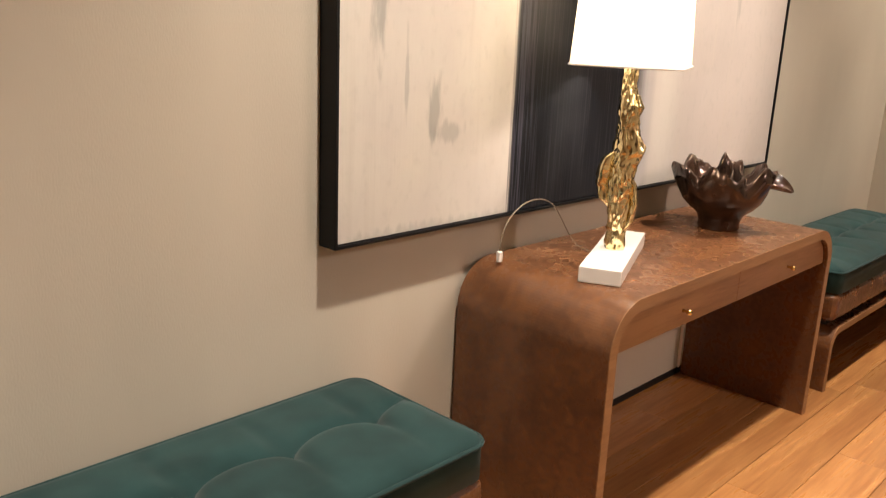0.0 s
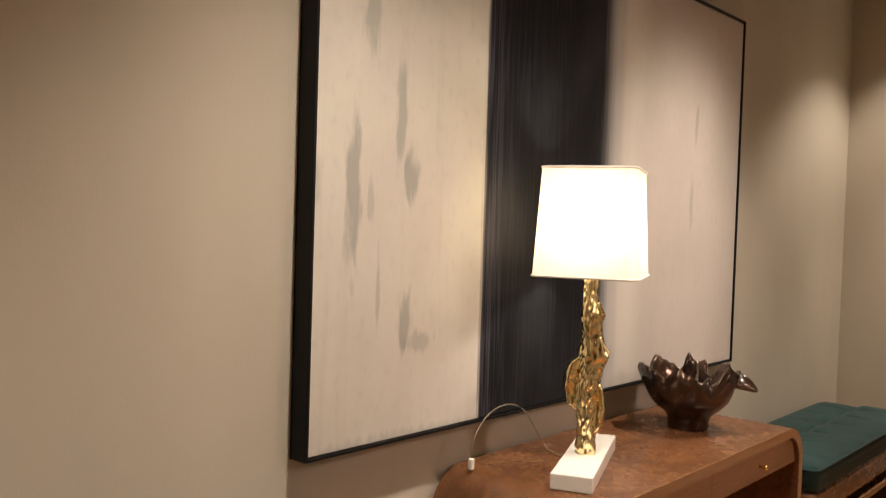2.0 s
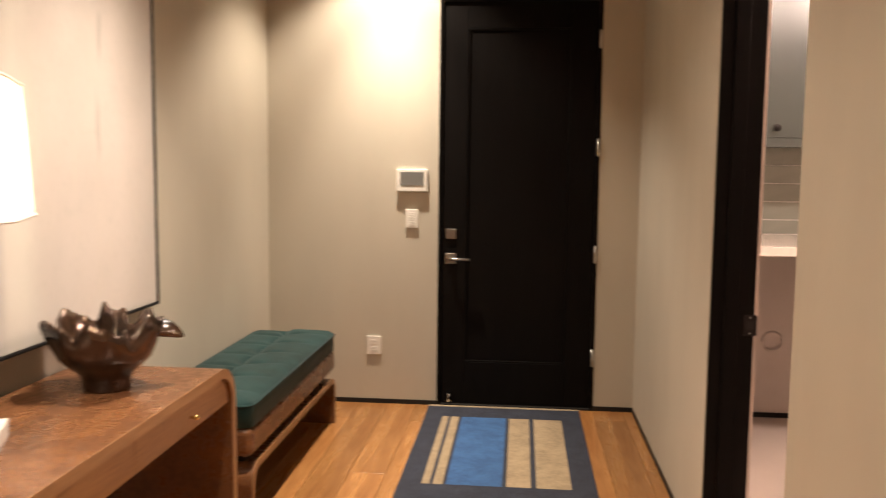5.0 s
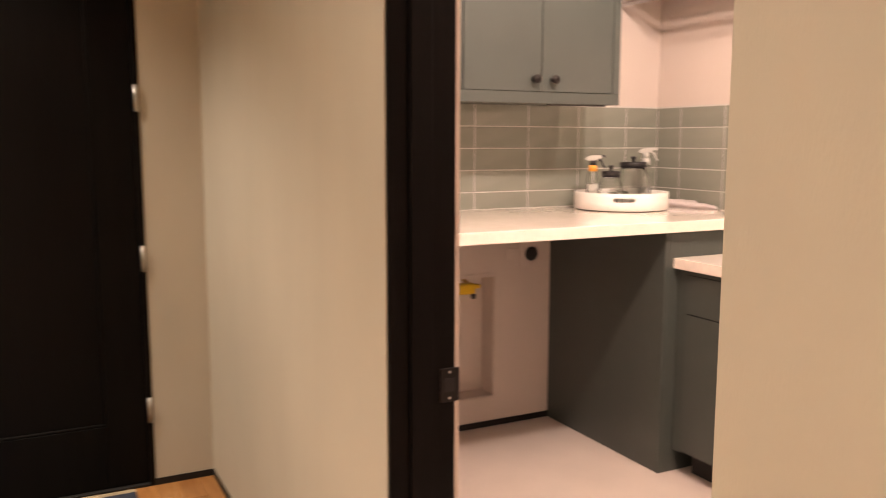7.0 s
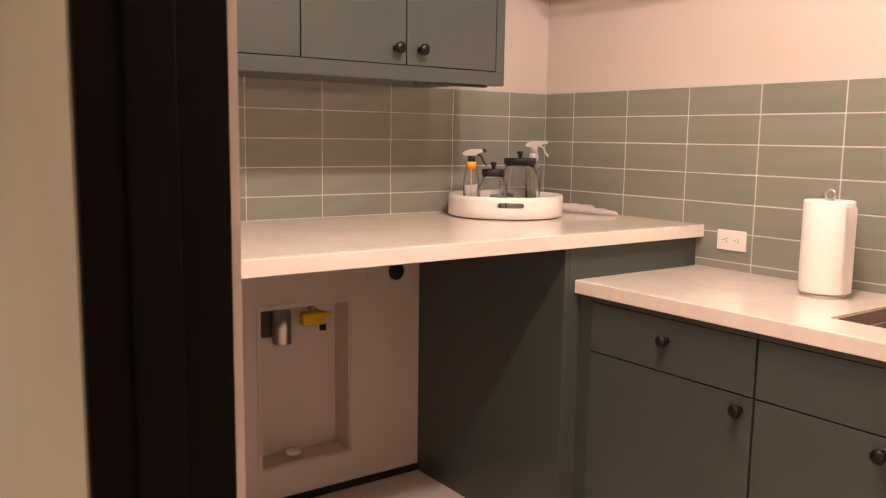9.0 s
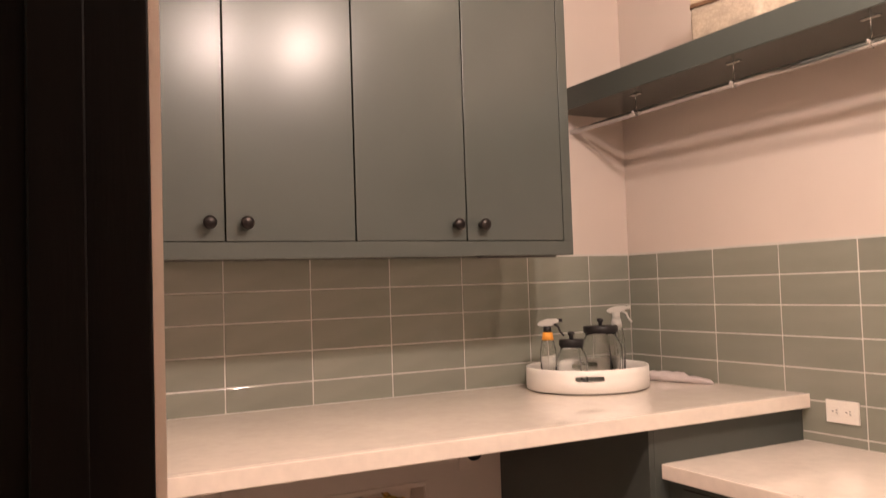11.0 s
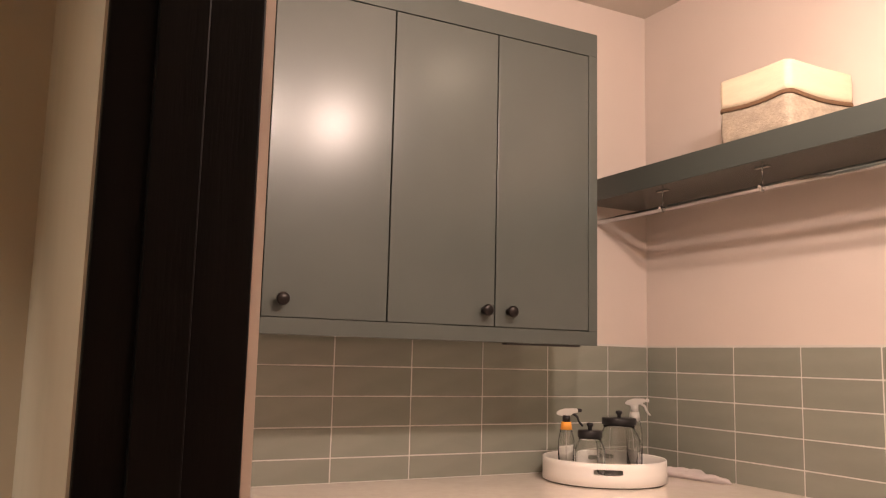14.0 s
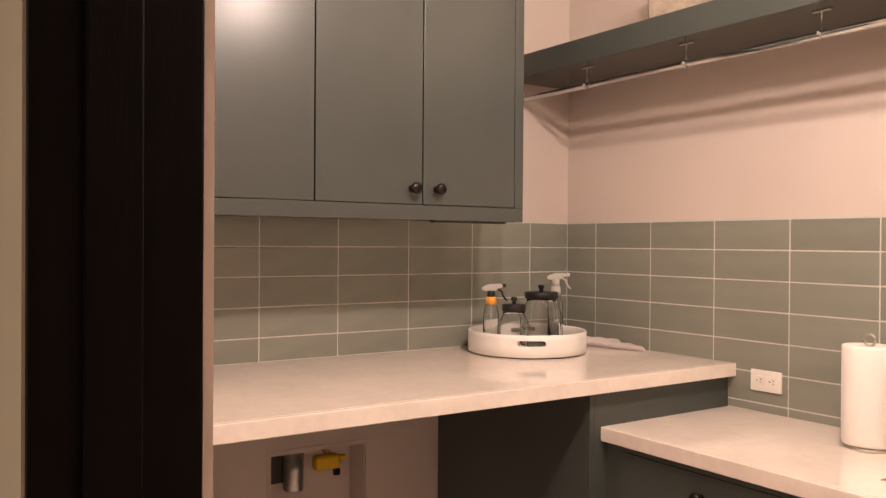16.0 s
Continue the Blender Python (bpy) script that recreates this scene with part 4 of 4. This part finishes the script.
low_unit(4.139, 4.750, [], [4.178], 4.438, "grey-green base cabinet with a drawer above one door")
low_unit(3.330, 4.136, [3.737], [3.690, 3.787], None, "grey-green sink base cabinet with two doors")
low_unit(2.36, 3.327, [2.85], [2.81, 2.89], None, "grey-green base cabinet beside the sink cabinet")
tagged(new("filler_panel", mesh_of("filler_panel", box(4.752, CE - 0.001, LY - 0.03, LY + 0.010, 0.10, LZ - 0.045, 0.001), M_GREEN)), "narrow grey-green filler panel beside the corner", "panel")

# shelf with hanging rod on the sink wall
SHY, SZ0, SZ1, SHX0 = -2.52, 2.178, 2.268, 2.6
shelf = thing("wall_shelf", SHX0, RS, SZ0, "thick grey-green floating wall shelf", "shelf")
child("front_board", local(box(SHX0, XE - 0.001, SHY - 0.018, SHY, SZ0, SZ1, 0.002), shelf), M_GREEN, shelf)
child("top_board", local(box(SHX0, XE - 0.001, RS + 0.001, SHY - 0.0185, SZ1 - 0.018, SZ1, 0.001), shelf), M_GREEN, shelf)
child("bottom_board", local(box(SHX0, XE - 0.001, RS + 0.001, SHY - 0.0185, SZ0 + 0.001, SZ0 + 0.018, 0.001), shelf), M_GREEN, shelf)
child("end_board", local(box(SHX0, SHX0 + 0.018, RS + 0.001, SHY - 0.0185, SZ0 + 0.0185, SZ1 - 0.0185), shelf), M_GREEN, shelf)
RODY, RODZ = -2.60, 2.108
rod = thing("hanging_rod", 4.5, RODY, RODZ, "chrome hanging rod on hooks below the shelf", "rod")
child("bar", local(tube([(SHX0 + 0.05, RODY, RODZ), (XE - 0.002, RODY, RODZ)], 0.0115, 16), rod), M_CHROME, rod)
for hx_ in (5.255, 4.785, 4.305, 3.83, 3.35, 2.87):
    hk = child("hook", local(tube([(hx_, RODY, SZ0), (hx_, RODY, RODZ + 0.02), (hx_, RODY + 0.010, RODZ + 0.010), (hx_, RODY + 0.012, RODZ), (hx_, RODY + 0.008, RODZ - 0.010), (hx_, RODY - 0.004, RODZ - 0.013)], 0.0028, 8), rod), M_CHROME, rod, "small chrome hook")
    child("plate", local(box(hx_ - 0.028, hx_ + 0.028, RODY - 0.008, RODY + 0.008, SZ0 - 0.0025, SZ0 + 0.0008), rod), M_CHROME, hk)
    child("ball_end", local(lathe([(0, RODZ - .004), (.006, RODZ - .001), (.0075, RODZ + .004), (.006, RODZ + .009), (0, RODZ + .012)], 12, hx_, RODY + .016), rod), M_CHROME, hk)


# woven storage box on the shelf
def soft_box(w, d, z0, z1, r, bow=0.0, sag0=0.0, sag1=0.0):
    """A box with rounded upright edges whose lower and upper rims sag between the corners."""
    bm = bmesh.new()
    rings = []
    corners = ((w / 2 - r, -d / 2 + r, -90), (w / 2 - r, d / 2 - r, 0), (-w / 2 + r, d / 2 - r, 90), (-w / 2 + r, -d / 2 + r, 180))
    for i in range(7):
        s = i / 6
        g = bow * math.sin(math.pi * s)
        ring, sag = [], sag0 + (sag1 - sag0) * s
        for q, (cx, cy, a0) in enumerate(corners):
            arc = [(cx + (r + g) * math.cos(radians(a0 + k * 18)), cy + (r + g) * math.sin(radians(a0 + k * 18))) for k in range(6)]
            nx_, ny_, na = corners[(q + 1) % 4]
            end = (nx_ + (r + g) * math.cos(radians(na)), ny_ + (r + g) * math.sin(radians(na)))
            z = z0 + (z1 - z0) * s
            ring += [bm.verts.new((px, py, z)) for px, py in arc]
            for k in range(1, 10):
                t = k / 10
                ring.append(bm.verts.new((arc[-1][0] * (1 - t) + end[0] * t, arc[-1][1] * (1 - t) + end[1] * t, z - sag * math.sin(math.pi * t))))
        rings.append(ring)
    n = len(rings[0])
    for A, B in zip(rings, rings[1:]):
        for k in range(n):
            bm.faces.new((A[k], A[(k + 1) % n], B[(k + 1) % n], B[k]))
    for ring, c in ((rings[0], z0), (rings[-1], z1)):
        mid = bm.verts.new((0, 0, c))
        for k in range(n):
            bm.faces.new((ring[k], ring[(k + 1) % n], mid))
    for f in bm.faces:
        f.smooth = len(f.verts) == 4
    bmesh.ops.recalc_face_normals(bm, faces=bm.faces)
    return bm


bk = thing("storage_basket", 4.770, -2.703, SZ1, "woven seagrass storage basket with a cream top on the shelf", "basket", turn=0)
child("woven_body", soft_box(0.288, 0.316, 0.0, 0.114, 0.022, 0.004, 0.0, 0.009), M_BASKET, bk, "woven seagrass lower body")
child("cord_trim", soft_box(0.296, 0.324, 0.1145, 0.128, 0.024, 0.001, 0.009, 0.009), M_ROPE, bk, "dark brown cord trim")
child("top_band", soft_box(0.290, 0.318, 0.1285, 0.225, 0.021, 0.002, 0.009, 0.002), M_BASKETLID, bk, "cream canvas top band")

# round tray with bottles and jars
TXC, TYC, TR = 5.398, -2.432, 0.226
tray = thing("tray", TXC, TYC, TZ, "round white tray with cut-out handles on the counter", "tray")


def tray_mesh():
    bm = bmesh.new()
    n = 180
    hole = radians(145)
    rows_z = [.0455 + .002 * k for k in range(11)]
    prof = [(TR - .006, 0.004), (TR, .007)] + [(TR, z) for z in rows_z] + [(TR, .082), (TR - .003, .086), (TR - .006, .082)] + [(TR - .006, z) for z in reversed(rows_z)] + [(TR - .006, .010), (0, .010)]
    prof = [(0, 0.004)] + prof
    rings = []
    for r, z in prof:
        rings.append([bm.verts.new((0, 0, z))] if r == 0 else [bm.verts.new((r * math.cos(2 * math.pi * k / n), r * math.sin(2 * math.pi * k / n), z)) for k in range(n)])
    for i, (A, B) in enumerate(zip(rings, rings[1:])):
        for k in range(n):
            j = (k + 1) % n
            ang = 2 * math.pi * (k + .5) / n
            zm = (prof[i][1] + prof[i + 1][1]) / 2
            if prof[i][0] == prof[i + 1][0] and any((math.remainder(ang - c, 2 * math.pi) / .24) ** 6 + ((zm - .0555) / .0105) ** 2 < 1 for c in (hole, hole + math.pi)):
                continue
            if len(A) == 1:
                bm.faces.new((A[0], B[j], B[k]))
            elif len(B) == 1:
                bm.faces.new((A[k], A[j], B[0]))
            else:
                bm.faces.new((A[k], A[j], B[j], B[k]))
    for f in bm.faces:
        f.smooth = True
    bmesh.ops.recalc_face_normals(bm, faces=bm.faces)
    return bm


child("rim", tray_mesh(), M_WHITE, tray)
child("foot", lathe([(0, 0), (TR - .012, 0), (TR - .012, .006), (0, .006)], 48), M_DARKGREY, tray, "dark rubber foot ring")
TB = TZ + 0.010


def jar(x, y, r, h, lab):
    j = thing("glass_jar", x, y, TB, lab, "jar", "jars in the tray")
    t = 0.004
    child("body", lathe([(0, 0), (r * .9, 0), (r, .012), (r, h * .72), (r * .74, h * .93), (r * .74, h), (r * .74 - t, h), (r * .74 - t, h * .92), (r - t, h * .70), (r - t, .016), (r * .85, .008), (0, .008)], 32), M_GLASS, j, "clear glass body")
    lid = child("lid", lathe([(0, h - .004), (r * .73, h - .004), (r * .82, h), (r * .82, h + .020), (r * .78, h + .024), (0, h + .024)], 32), M_LID, j, "black lid")
    child("knob", lathe([(0, h + .024), (.008, h + .024), (.007, h + .034), (.013, h + .042), (.012, h + .050), (0, h + .052)], 16), M_LID, lid)


jar(5.370, -2.345, 0.055, 0.152, "small clear glass jar with a black lid in the tray")
jar(5.400, -2.505, 0.079, 0.193, "large clear glass jar with a black lid in the tray")


def spray(x, y, h, collar, turn, lab, dark):
    s = thing("spray_bottle", x, y, TB, lab, "spray bottle", "spray bottles in the tray", turn=turn)
    r = 0.030
    child("bottle", lathe([(0, 0), (r * .95, 0), (r, .006), (r, h * .62), (r * .75, h * .78), (.013, h * .92), (.013, h), (.011, h), (.011, h * .92), (r * .75 - .002, h * .77), (r - .0025, h * .61), (r - .0025, .010), (0, .006)], 28), M_GLASS, s, "clear bottle")
    child("collar", lathe([(.0135, h * .80), (.022, h * .80), (.018, h * .93), (.0135, h * .93)], 20), collar, s, "screw collar")
    child("neck_ring", lathe([(.0125, h * .93), (.015, h * .93), (.015, h + .008), (.0125, h + .008)], 20), dark, s)
    hd = bmesh.new()
    side = [(.020, .006), (.038, .012), (.030, .024), (.004, .033), (-.040, .034), (-.044, .020), (-.020, .015), (-.018, .006)]
    left = [hd.verts.new((px, -.010, h + pz)) for px, pz in side]
    right = [hd.verts.new((px, .010, h + pz)) for px, pz in side]
    hd.faces.new(left)
    hd.faces.new(right[::-1])
    for k in range(8):
        j = (k + 1) % 8
        hd.faces.new((left[j], left[k], right[k], right[j]))
    bmesh.ops.recalc_face_normals(hd, faces=hd.faces)
    bmesh.ops.bevel(hd, geom=hd.edges[:], offset=.003, segments=2, affect="EDGES")
    head = child("spray_head", hd, M_GREYPL, s, "pale trigger head")
    child("trigger", tube([(-.022, 0, h + .016), (-.040, 0, h + .004), (-.046, 0, h - .014), (-.060, 0, h - .030)], [.005, .0045, .004, .004], 8), dark, head)
    child("nozzle", box(-.056, -.042, -.008, .008, h + .021, h + .034, .002), dark, head)
    child("dip_tube", tube([(0, 0, .012), (0, 0, h)], .002, 6), M_GREYPL, s)


spray(5.43, -2.283, 0.218, M_AMBER, 55, "clear spray bottle with an amber collar in the tray", M_LID)
spray(5.455, -2.628, 0.252, M_GREYPL, 48, "clear spray bottle with a pale trigger in the tray", M_GREYPL)


# folded cloth beside the tray
def cloth_roll(length, r, seed):
    bm = bmesh.new()
    n, k = 40, 18
    rows = []
    for i in range(n + 1):
        s = i / n
        e = (1 - (2 * s - 1) ** 8) ** 0.5 if 0 < s < 1 else 0.25
        row = []
        for j in range(k):
            a = 2 * math.pi * j / k
            w = 1 + 0.35 * noise.noise(Vector((s * 7 + seed, math.cos(a) * 1.3, math.sin(a) * 1.3)))
            row.append(bm.verts.new((length * (s - .5), 1.7 * r * e * w * math.cos(a) + .012 * math.sin(s * 5 + seed), max(0, r * e * w * (math.sin(a) + 0.85)))))
        rows.append(row)
    for A, B in zip(rows, rows[1:]):
        for j in range(k):
            bm.faces.new((A[j], A[(j + 1) % k], B[(j + 1) % k], B[j]))
    bm.faces.new(rows[0])
    bm.faces.new(rows[-1])
    for f in bm.faces:
        f.smooth = True
    bmesh.ops.recalc_face_normals(bm, faces=bm.faces)
    return bm


cl = thing("cloth", 5.36, -2.76, TZ, "folded pale lilac-grey cloth lying on the counter", "cloth", turn=18)
child("fold", cloth_roll(0.36, 0.014, 1.0), M_CLOTH, cl, "", pose(-0.03, -0.012, 0))
child("fold", cloth_roll(0.30, 0.018, 5.0), M_CLOTH, cl, "", pose(0.05, -0.035, 0, 0, 0, -4))

# outlet on the tiles
wo = thing("wall_outlet", 4.652, RS + 0.009, 1.011, "white horizontal duplex outlet on the tiled wall", "outlet")
child("plate", box(-0.059, 0.059, 0, 0.007, 0, 0.072, 0.002), M_PLASTIC, wo)
for ox in (-0.024, 0.024):
    f = child("socket", box(ox - .017, ox + .017, 0.006, 0.009, .019, .053, 0.002), M_PLASTIC, wo)
    for dx, dz in ((-.006, .041), (-.006, .031), (.007, .036)):
        child("slot", box(ox + dx - .0035, ox + dx + .0035, 0.0085, 0.0095, dz - .0012, dz + .0012), M_BLACK, f)

# paper towel on its holder
pt = thing("paper_towel", 4.205, -2.690, LZ, "white paper towel roll on a steel stand", "paper towel")
child("stand", lathe([(0, 0), (.066, 0), (.066, .008), (.010, .012), (.006, .02), (.006, .290), (0, .291)], 32), M_STEEL, pt, "steel stand")
child("ring", tube([(.016 * math.cos(a), 0, .305 + .016 * math.sin(a)) for a in np.linspace(0, 2 * math.pi, 17)[:-1]], .0035, 8, True), M_STEEL, pt, "steel ring handle")
roll = lathe([(.021, .014), (.070, .014), (.072, .020), (.072, .284), (.070, .290), (.021, .290), (.021, .014)], 48)
child("roll", roll, M_PAPER, pt, "quilted paper roll")
sheet = bmesh.new()
sv = [[sheet.verts.new(((.0735 + .012 * (i / 8) ** 2) * math.cos(radians(165 - 8 + i * 3)), (.0735 + .012 * (i / 8) ** 2) * math.sin(radians(165 - 8 + i * 3)), z)) for i in range(9)] for z in (.02, .10, .19, .275)]
for A, B in zip(sv, sv[1:]):
    for i in range(8):
        sheet.faces.new((A[i], A[i + 1], B[i + 1], B[i]))
bmesh.ops.solidify(sheet, geom=list(sheet.faces), thickness=0.0012)
child("loose_sheet", sheet, M_PAPER, pt)

# pipe recess under the tall counter
rb = thing("pipe_recess", XE, (BY0 + BY1) / 2, BZ0, "recessed white pipe box in the wall under the counter", "pipe box")
hw = (BY1 - BY0) / 2
for nm_, b_ in (("side_lining", (0.001, .113, -hw + .001, -hw + .006, .006, .604)), ("side_lining", (0.001, .113, hw - .006, hw - .001, .006, .604)),
                ("back_lining", (.113, .119, -hw + .001, hw - .001, .006, .604)), ("floor_lining", (.001, .119, -hw + .001, hw - .001, .001, .006)),
                ("top_lining", (.001, .119, -hw + .001, hw - .001, .604, .609))):
    child(nm_, box(*b_), M_ROOMWALL, rb)
for b_ in ((-.004, .0, -hw - .012, -hw, -.012, .622), (-.004, .0, hw, hw + .012, -.012, .622), (-.004, 0, -hw, hw, .610, .622), (-.004, 0, -hw, hw, -.012, 0)):
    child("flange", box(*b_), M_ROOMWALL, rb)
child("duct", lathe([(0, .465), (.034, .465), (.036, .470), (.036, .604), (0, .604)], 20, .038, .082), M_STEEL, rb, "short steel duct")
# added dark block: the recess's shade behind the duct, put in as a shape
child("shadow_box", box(.06, .112, .09, .178, .49, .603), M_DARKGREY, rb, "dark grey block standing in for shade behind the duct")
vb = bmesh.new()
add_box(vb, -.004, .045, -.085, .012, .525, .580, .014, 3)
add_box(vb, .005, .03, -.115, -.075, .55, .572, .006, 2)
valve = child("valve_handle", vb, M_YELLOW, rb, "yellow gas valve handle")
child("pipe", tube([(.06, -.04, .60), (.05, -.05, .585), (.03, -.07, .56), (.02, -.08, .525)], .011, 10), M_BRASS, rb, "brass pipe")
child("cap", lathe([(0, .50), (.013, .50), (.013, .522), (0, .522)], 12, .02, -.08), M_BLACK, rb)
child("outlet_spout", lathe([(.018, .0), (.03, .0), (.03, .012), (.018, .012)], 20, .06, .03), M_WHITE, rb, "", pose(0, 0, .015))

for nm, yc, zc, hw_, m, lab in (("vent_plate", -2.079, 0.862, 0.064, M_ROOMWALL, "pale square wall plate with a black round socket"),
                                ("wall_plate", -1.975, 0.864, 0.030, M_ROOMWALL, "pale blank wall plate"), ("wall_plate", -1.16, 0.820, 0.030, M_ROOMWALL, "pale blank wall plate")):
    p = thing(nm, XE, yc, zc - hw_, lab, "wall plate")
    child("plate", box(-.006, 0, -hw_, hw_, 0, 2 * hw_, .002), m, p)
    if nm == "vent_plate":
        r_ = lathe([(0, 0), (.034, 0), (.036, .004), (.033, .010), (.012, .012), (0, .010)], 24)
        bmesh.ops.transform(r_, matrix=pose(-.005, 0, hw_, 0, -90, 0), verts=r_.verts)
        child("socket", r_, M_BLACK, p, "round black socket")
dz = thing("dryer_outlet", XE, -0.985, 0.725, "dark dryer outlet in a pale wall plate", "outlet")
child("plate", box(-.006, 0, -.085, .085, -.03, .165, .003), M_ROOMWALL, dz)
child("socket", box(-.012, -.005, -.046, .040, .022, .105, .004), M_DARKGREY, dz)
dv = thing("vent_collar", XE, -1.281, 0.46, "pale round vent collar on the wall under the counter", "vent")
child("collar", local(tube([(XE - .008, -1.281 + .055 * math.cos(a), .46 + .055 * math.sin(a)) for a in np.linspace(0, 2 * math.pi, 25)[:-1]], .008, 8, True), dv), M_ROOMWALL, dv)

# two-globe ceiling light of the laundry room
cx_, cy_ = (ROOM_BULBS[0][0] + ROOM_BULBS[1][0]) / 2, (ROOM_BULBS[0][1] + ROOM_BULBS[1][1]) / 2
pl = thing("pendant_light", cx_, cy_, ROOM_H, "two-bulb ceiling pendant with a dark stem, lit", "ceiling light")
child("canopy", lathe([(0, -.03), (.05, -.03), (.06, -.004), (.06, 0), (0, 0)], 24), M_KNOB, pl)
child("stem", tube([(0, 0, -.02), (0, 0, ROOM_BULBS[0][2] - ROOM_H + .10)], .008, 10), M_KNOB, pl)
z_ = ROOM_BULBS[0][2] - ROOM_H
child("arm", tube([(b[0] - cx_, b[1] - cy_, z_ + .10) for b in ROOM_BULBS], .007, 8), M_KNOB, pl)
for b in ROOM_BULBS:
    child("socket", lathe([(0, z_ + .06), (.016, z_ + .06), (.016, z_ + .105), (0, z_ + .105)], 16, b[0] - cx_, b[1] - cy_), M_KNOB, pl)
dl = thing("downlight", 3.83, -2.37, ROOM_H, "small round recessed laundry downlight, lit", "ceiling light")
child("trim_ring", lathe([(.036, -.022), (.052, -.004), (.052, 0.0), (.05, 0.0)], 24), M_WHITE, dl)
child("lens", lathe([(0, -.004), (.036, -.004)], 20), M_GLOW, dl, "glowing lens")

# ---- pieces: wall tiles and floor planks ----
# grout beds, then tiles 300 x 100 mm in straight stacks
TOP = 1.595
PITCH, TW = 0.1045, 0.300
structure("backsplash_east", boxes((XE - 0.0071, XE, RS + 0.0085, RN, TZ, TOP)), M_GROUT, "grout bed of the tiled back wall", "backsplash")
bs_e = bpy.data.objects["backsplash_east"]
structure("backsplash_south", boxes((2.35, XE - 0.0071, RS, RS + 0.0071, LZ, TOP)), M_GROUT, "grout bed of the tiled sink wall", "backsplash")
bs_s = bpy.data.objects["backsplash_south"]
for ob, lab in ((bs_e, "glossy grey-green stacked tiles above the counter"), (bs_s, "glossy grey-green stacked tiles above the sink counter")):
    ob["label"] = lab
G = 0.0046
TILE_MESH = {}


def tile(parent, c, w, h, east):
    key = (round(w, 4), round(h, 4), east)
    if key not in TILE_MESH:
        b = box(0, 0.008, -w / 2, w / 2, -h / 2, h / 2, 0.0015, 2) if east else box(-w / 2, w / 2, -0.008, 0, -h / 2, h / 2, 0.0015, 2)
        TILE_MESH[key] = mesh_of("tile", b, M_TILE)
    ob = new("tile", TILE_MESH[key])
    ob.parent = parent
    ob.matrix_basis = pose(*c, random.uniform(-.12, .12), random.uniform(-.12, .12), random.uniform(-.12, .12))


def rows_of(z_floor):
    out, z = [], TOP
    while z > z_floor + 0.004:
        lo = max(z - PITCH, z_floor)
        out.append((lo, z))
        z -= PITCH
    return out


ye = [RS + 0.008, -2.654, -2.351, -2.051, -1.751, -1.451, -1.151, -0.851, RN - 0.001]
for lo, hi in rows_of(TZ):
    if hi - lo < 0.03:
        continue
    for a, b in zip(ye, ye[1:]):
        tile(bs_e, (XE - 0.0085, (a + b) / 2, (lo + hi) / 2), b - a - G, hi - lo - G, True)
xs = [XE - 0.009, 5.472] + [5.472 - TW * i for i in range(1, 11)]
for lo, hi in rows_of(LZ):
    if hi - lo < 0.03:
        continue
    for b, a in zip(xs, xs[1:]):
        if hi < TZ + 0.001 and a > CE:
            continue
        tile(bs_s, ((a + b) / 2, RS + 0.0085, (lo + hi) / 2), b - a - G, hi - lo - G, False)
structure("trim_cap", boxes((2.35, XE - 0.001, RS, RS + 0.0075, TOP, TOP + 0.006), (XE - 0.0075, XE, RS + 0.008, UY0 - 0.001, TOP, TOP + 0.006)), M_GROUT,
          "thin pale edge above the tiles", "trim")

PLANK_MESH = {}
PWID = 0.178
rng = random.Random(7)
y = RN + 0.052
while y < YN - 0.01:
    w = min(PWID, YN - 0.002 - y)
    x = XW + rng.uniform(-1.5, 0)
    while x < XE + 0.1:
        ln = rng.choice((1.2, 1.5, 1.8, 2.1))
        a, b = max(x, XW + 0.002), min(x + ln, XE - 0.002)
        if b - a > 0.05:
            key = (round(b - a, 3), round(w, 3))
            if key not in PLANK_MESH:
                PLANK_MESH[key] = mesh_of("plank", box(-(b - a) / 2 + .0008, (b - a) / 2 - .0008, -w / 2 + .0008, w / 2 - .0008, -0.006, 0.0, 0.0012, 1), M_PLANK)
            ob = new("plank", PLANK_MESH[key])
            ob.parent = floor
            ob.location = ((a + b) / 2, y + w / 2, 0)
        x += ln
    y += PWID
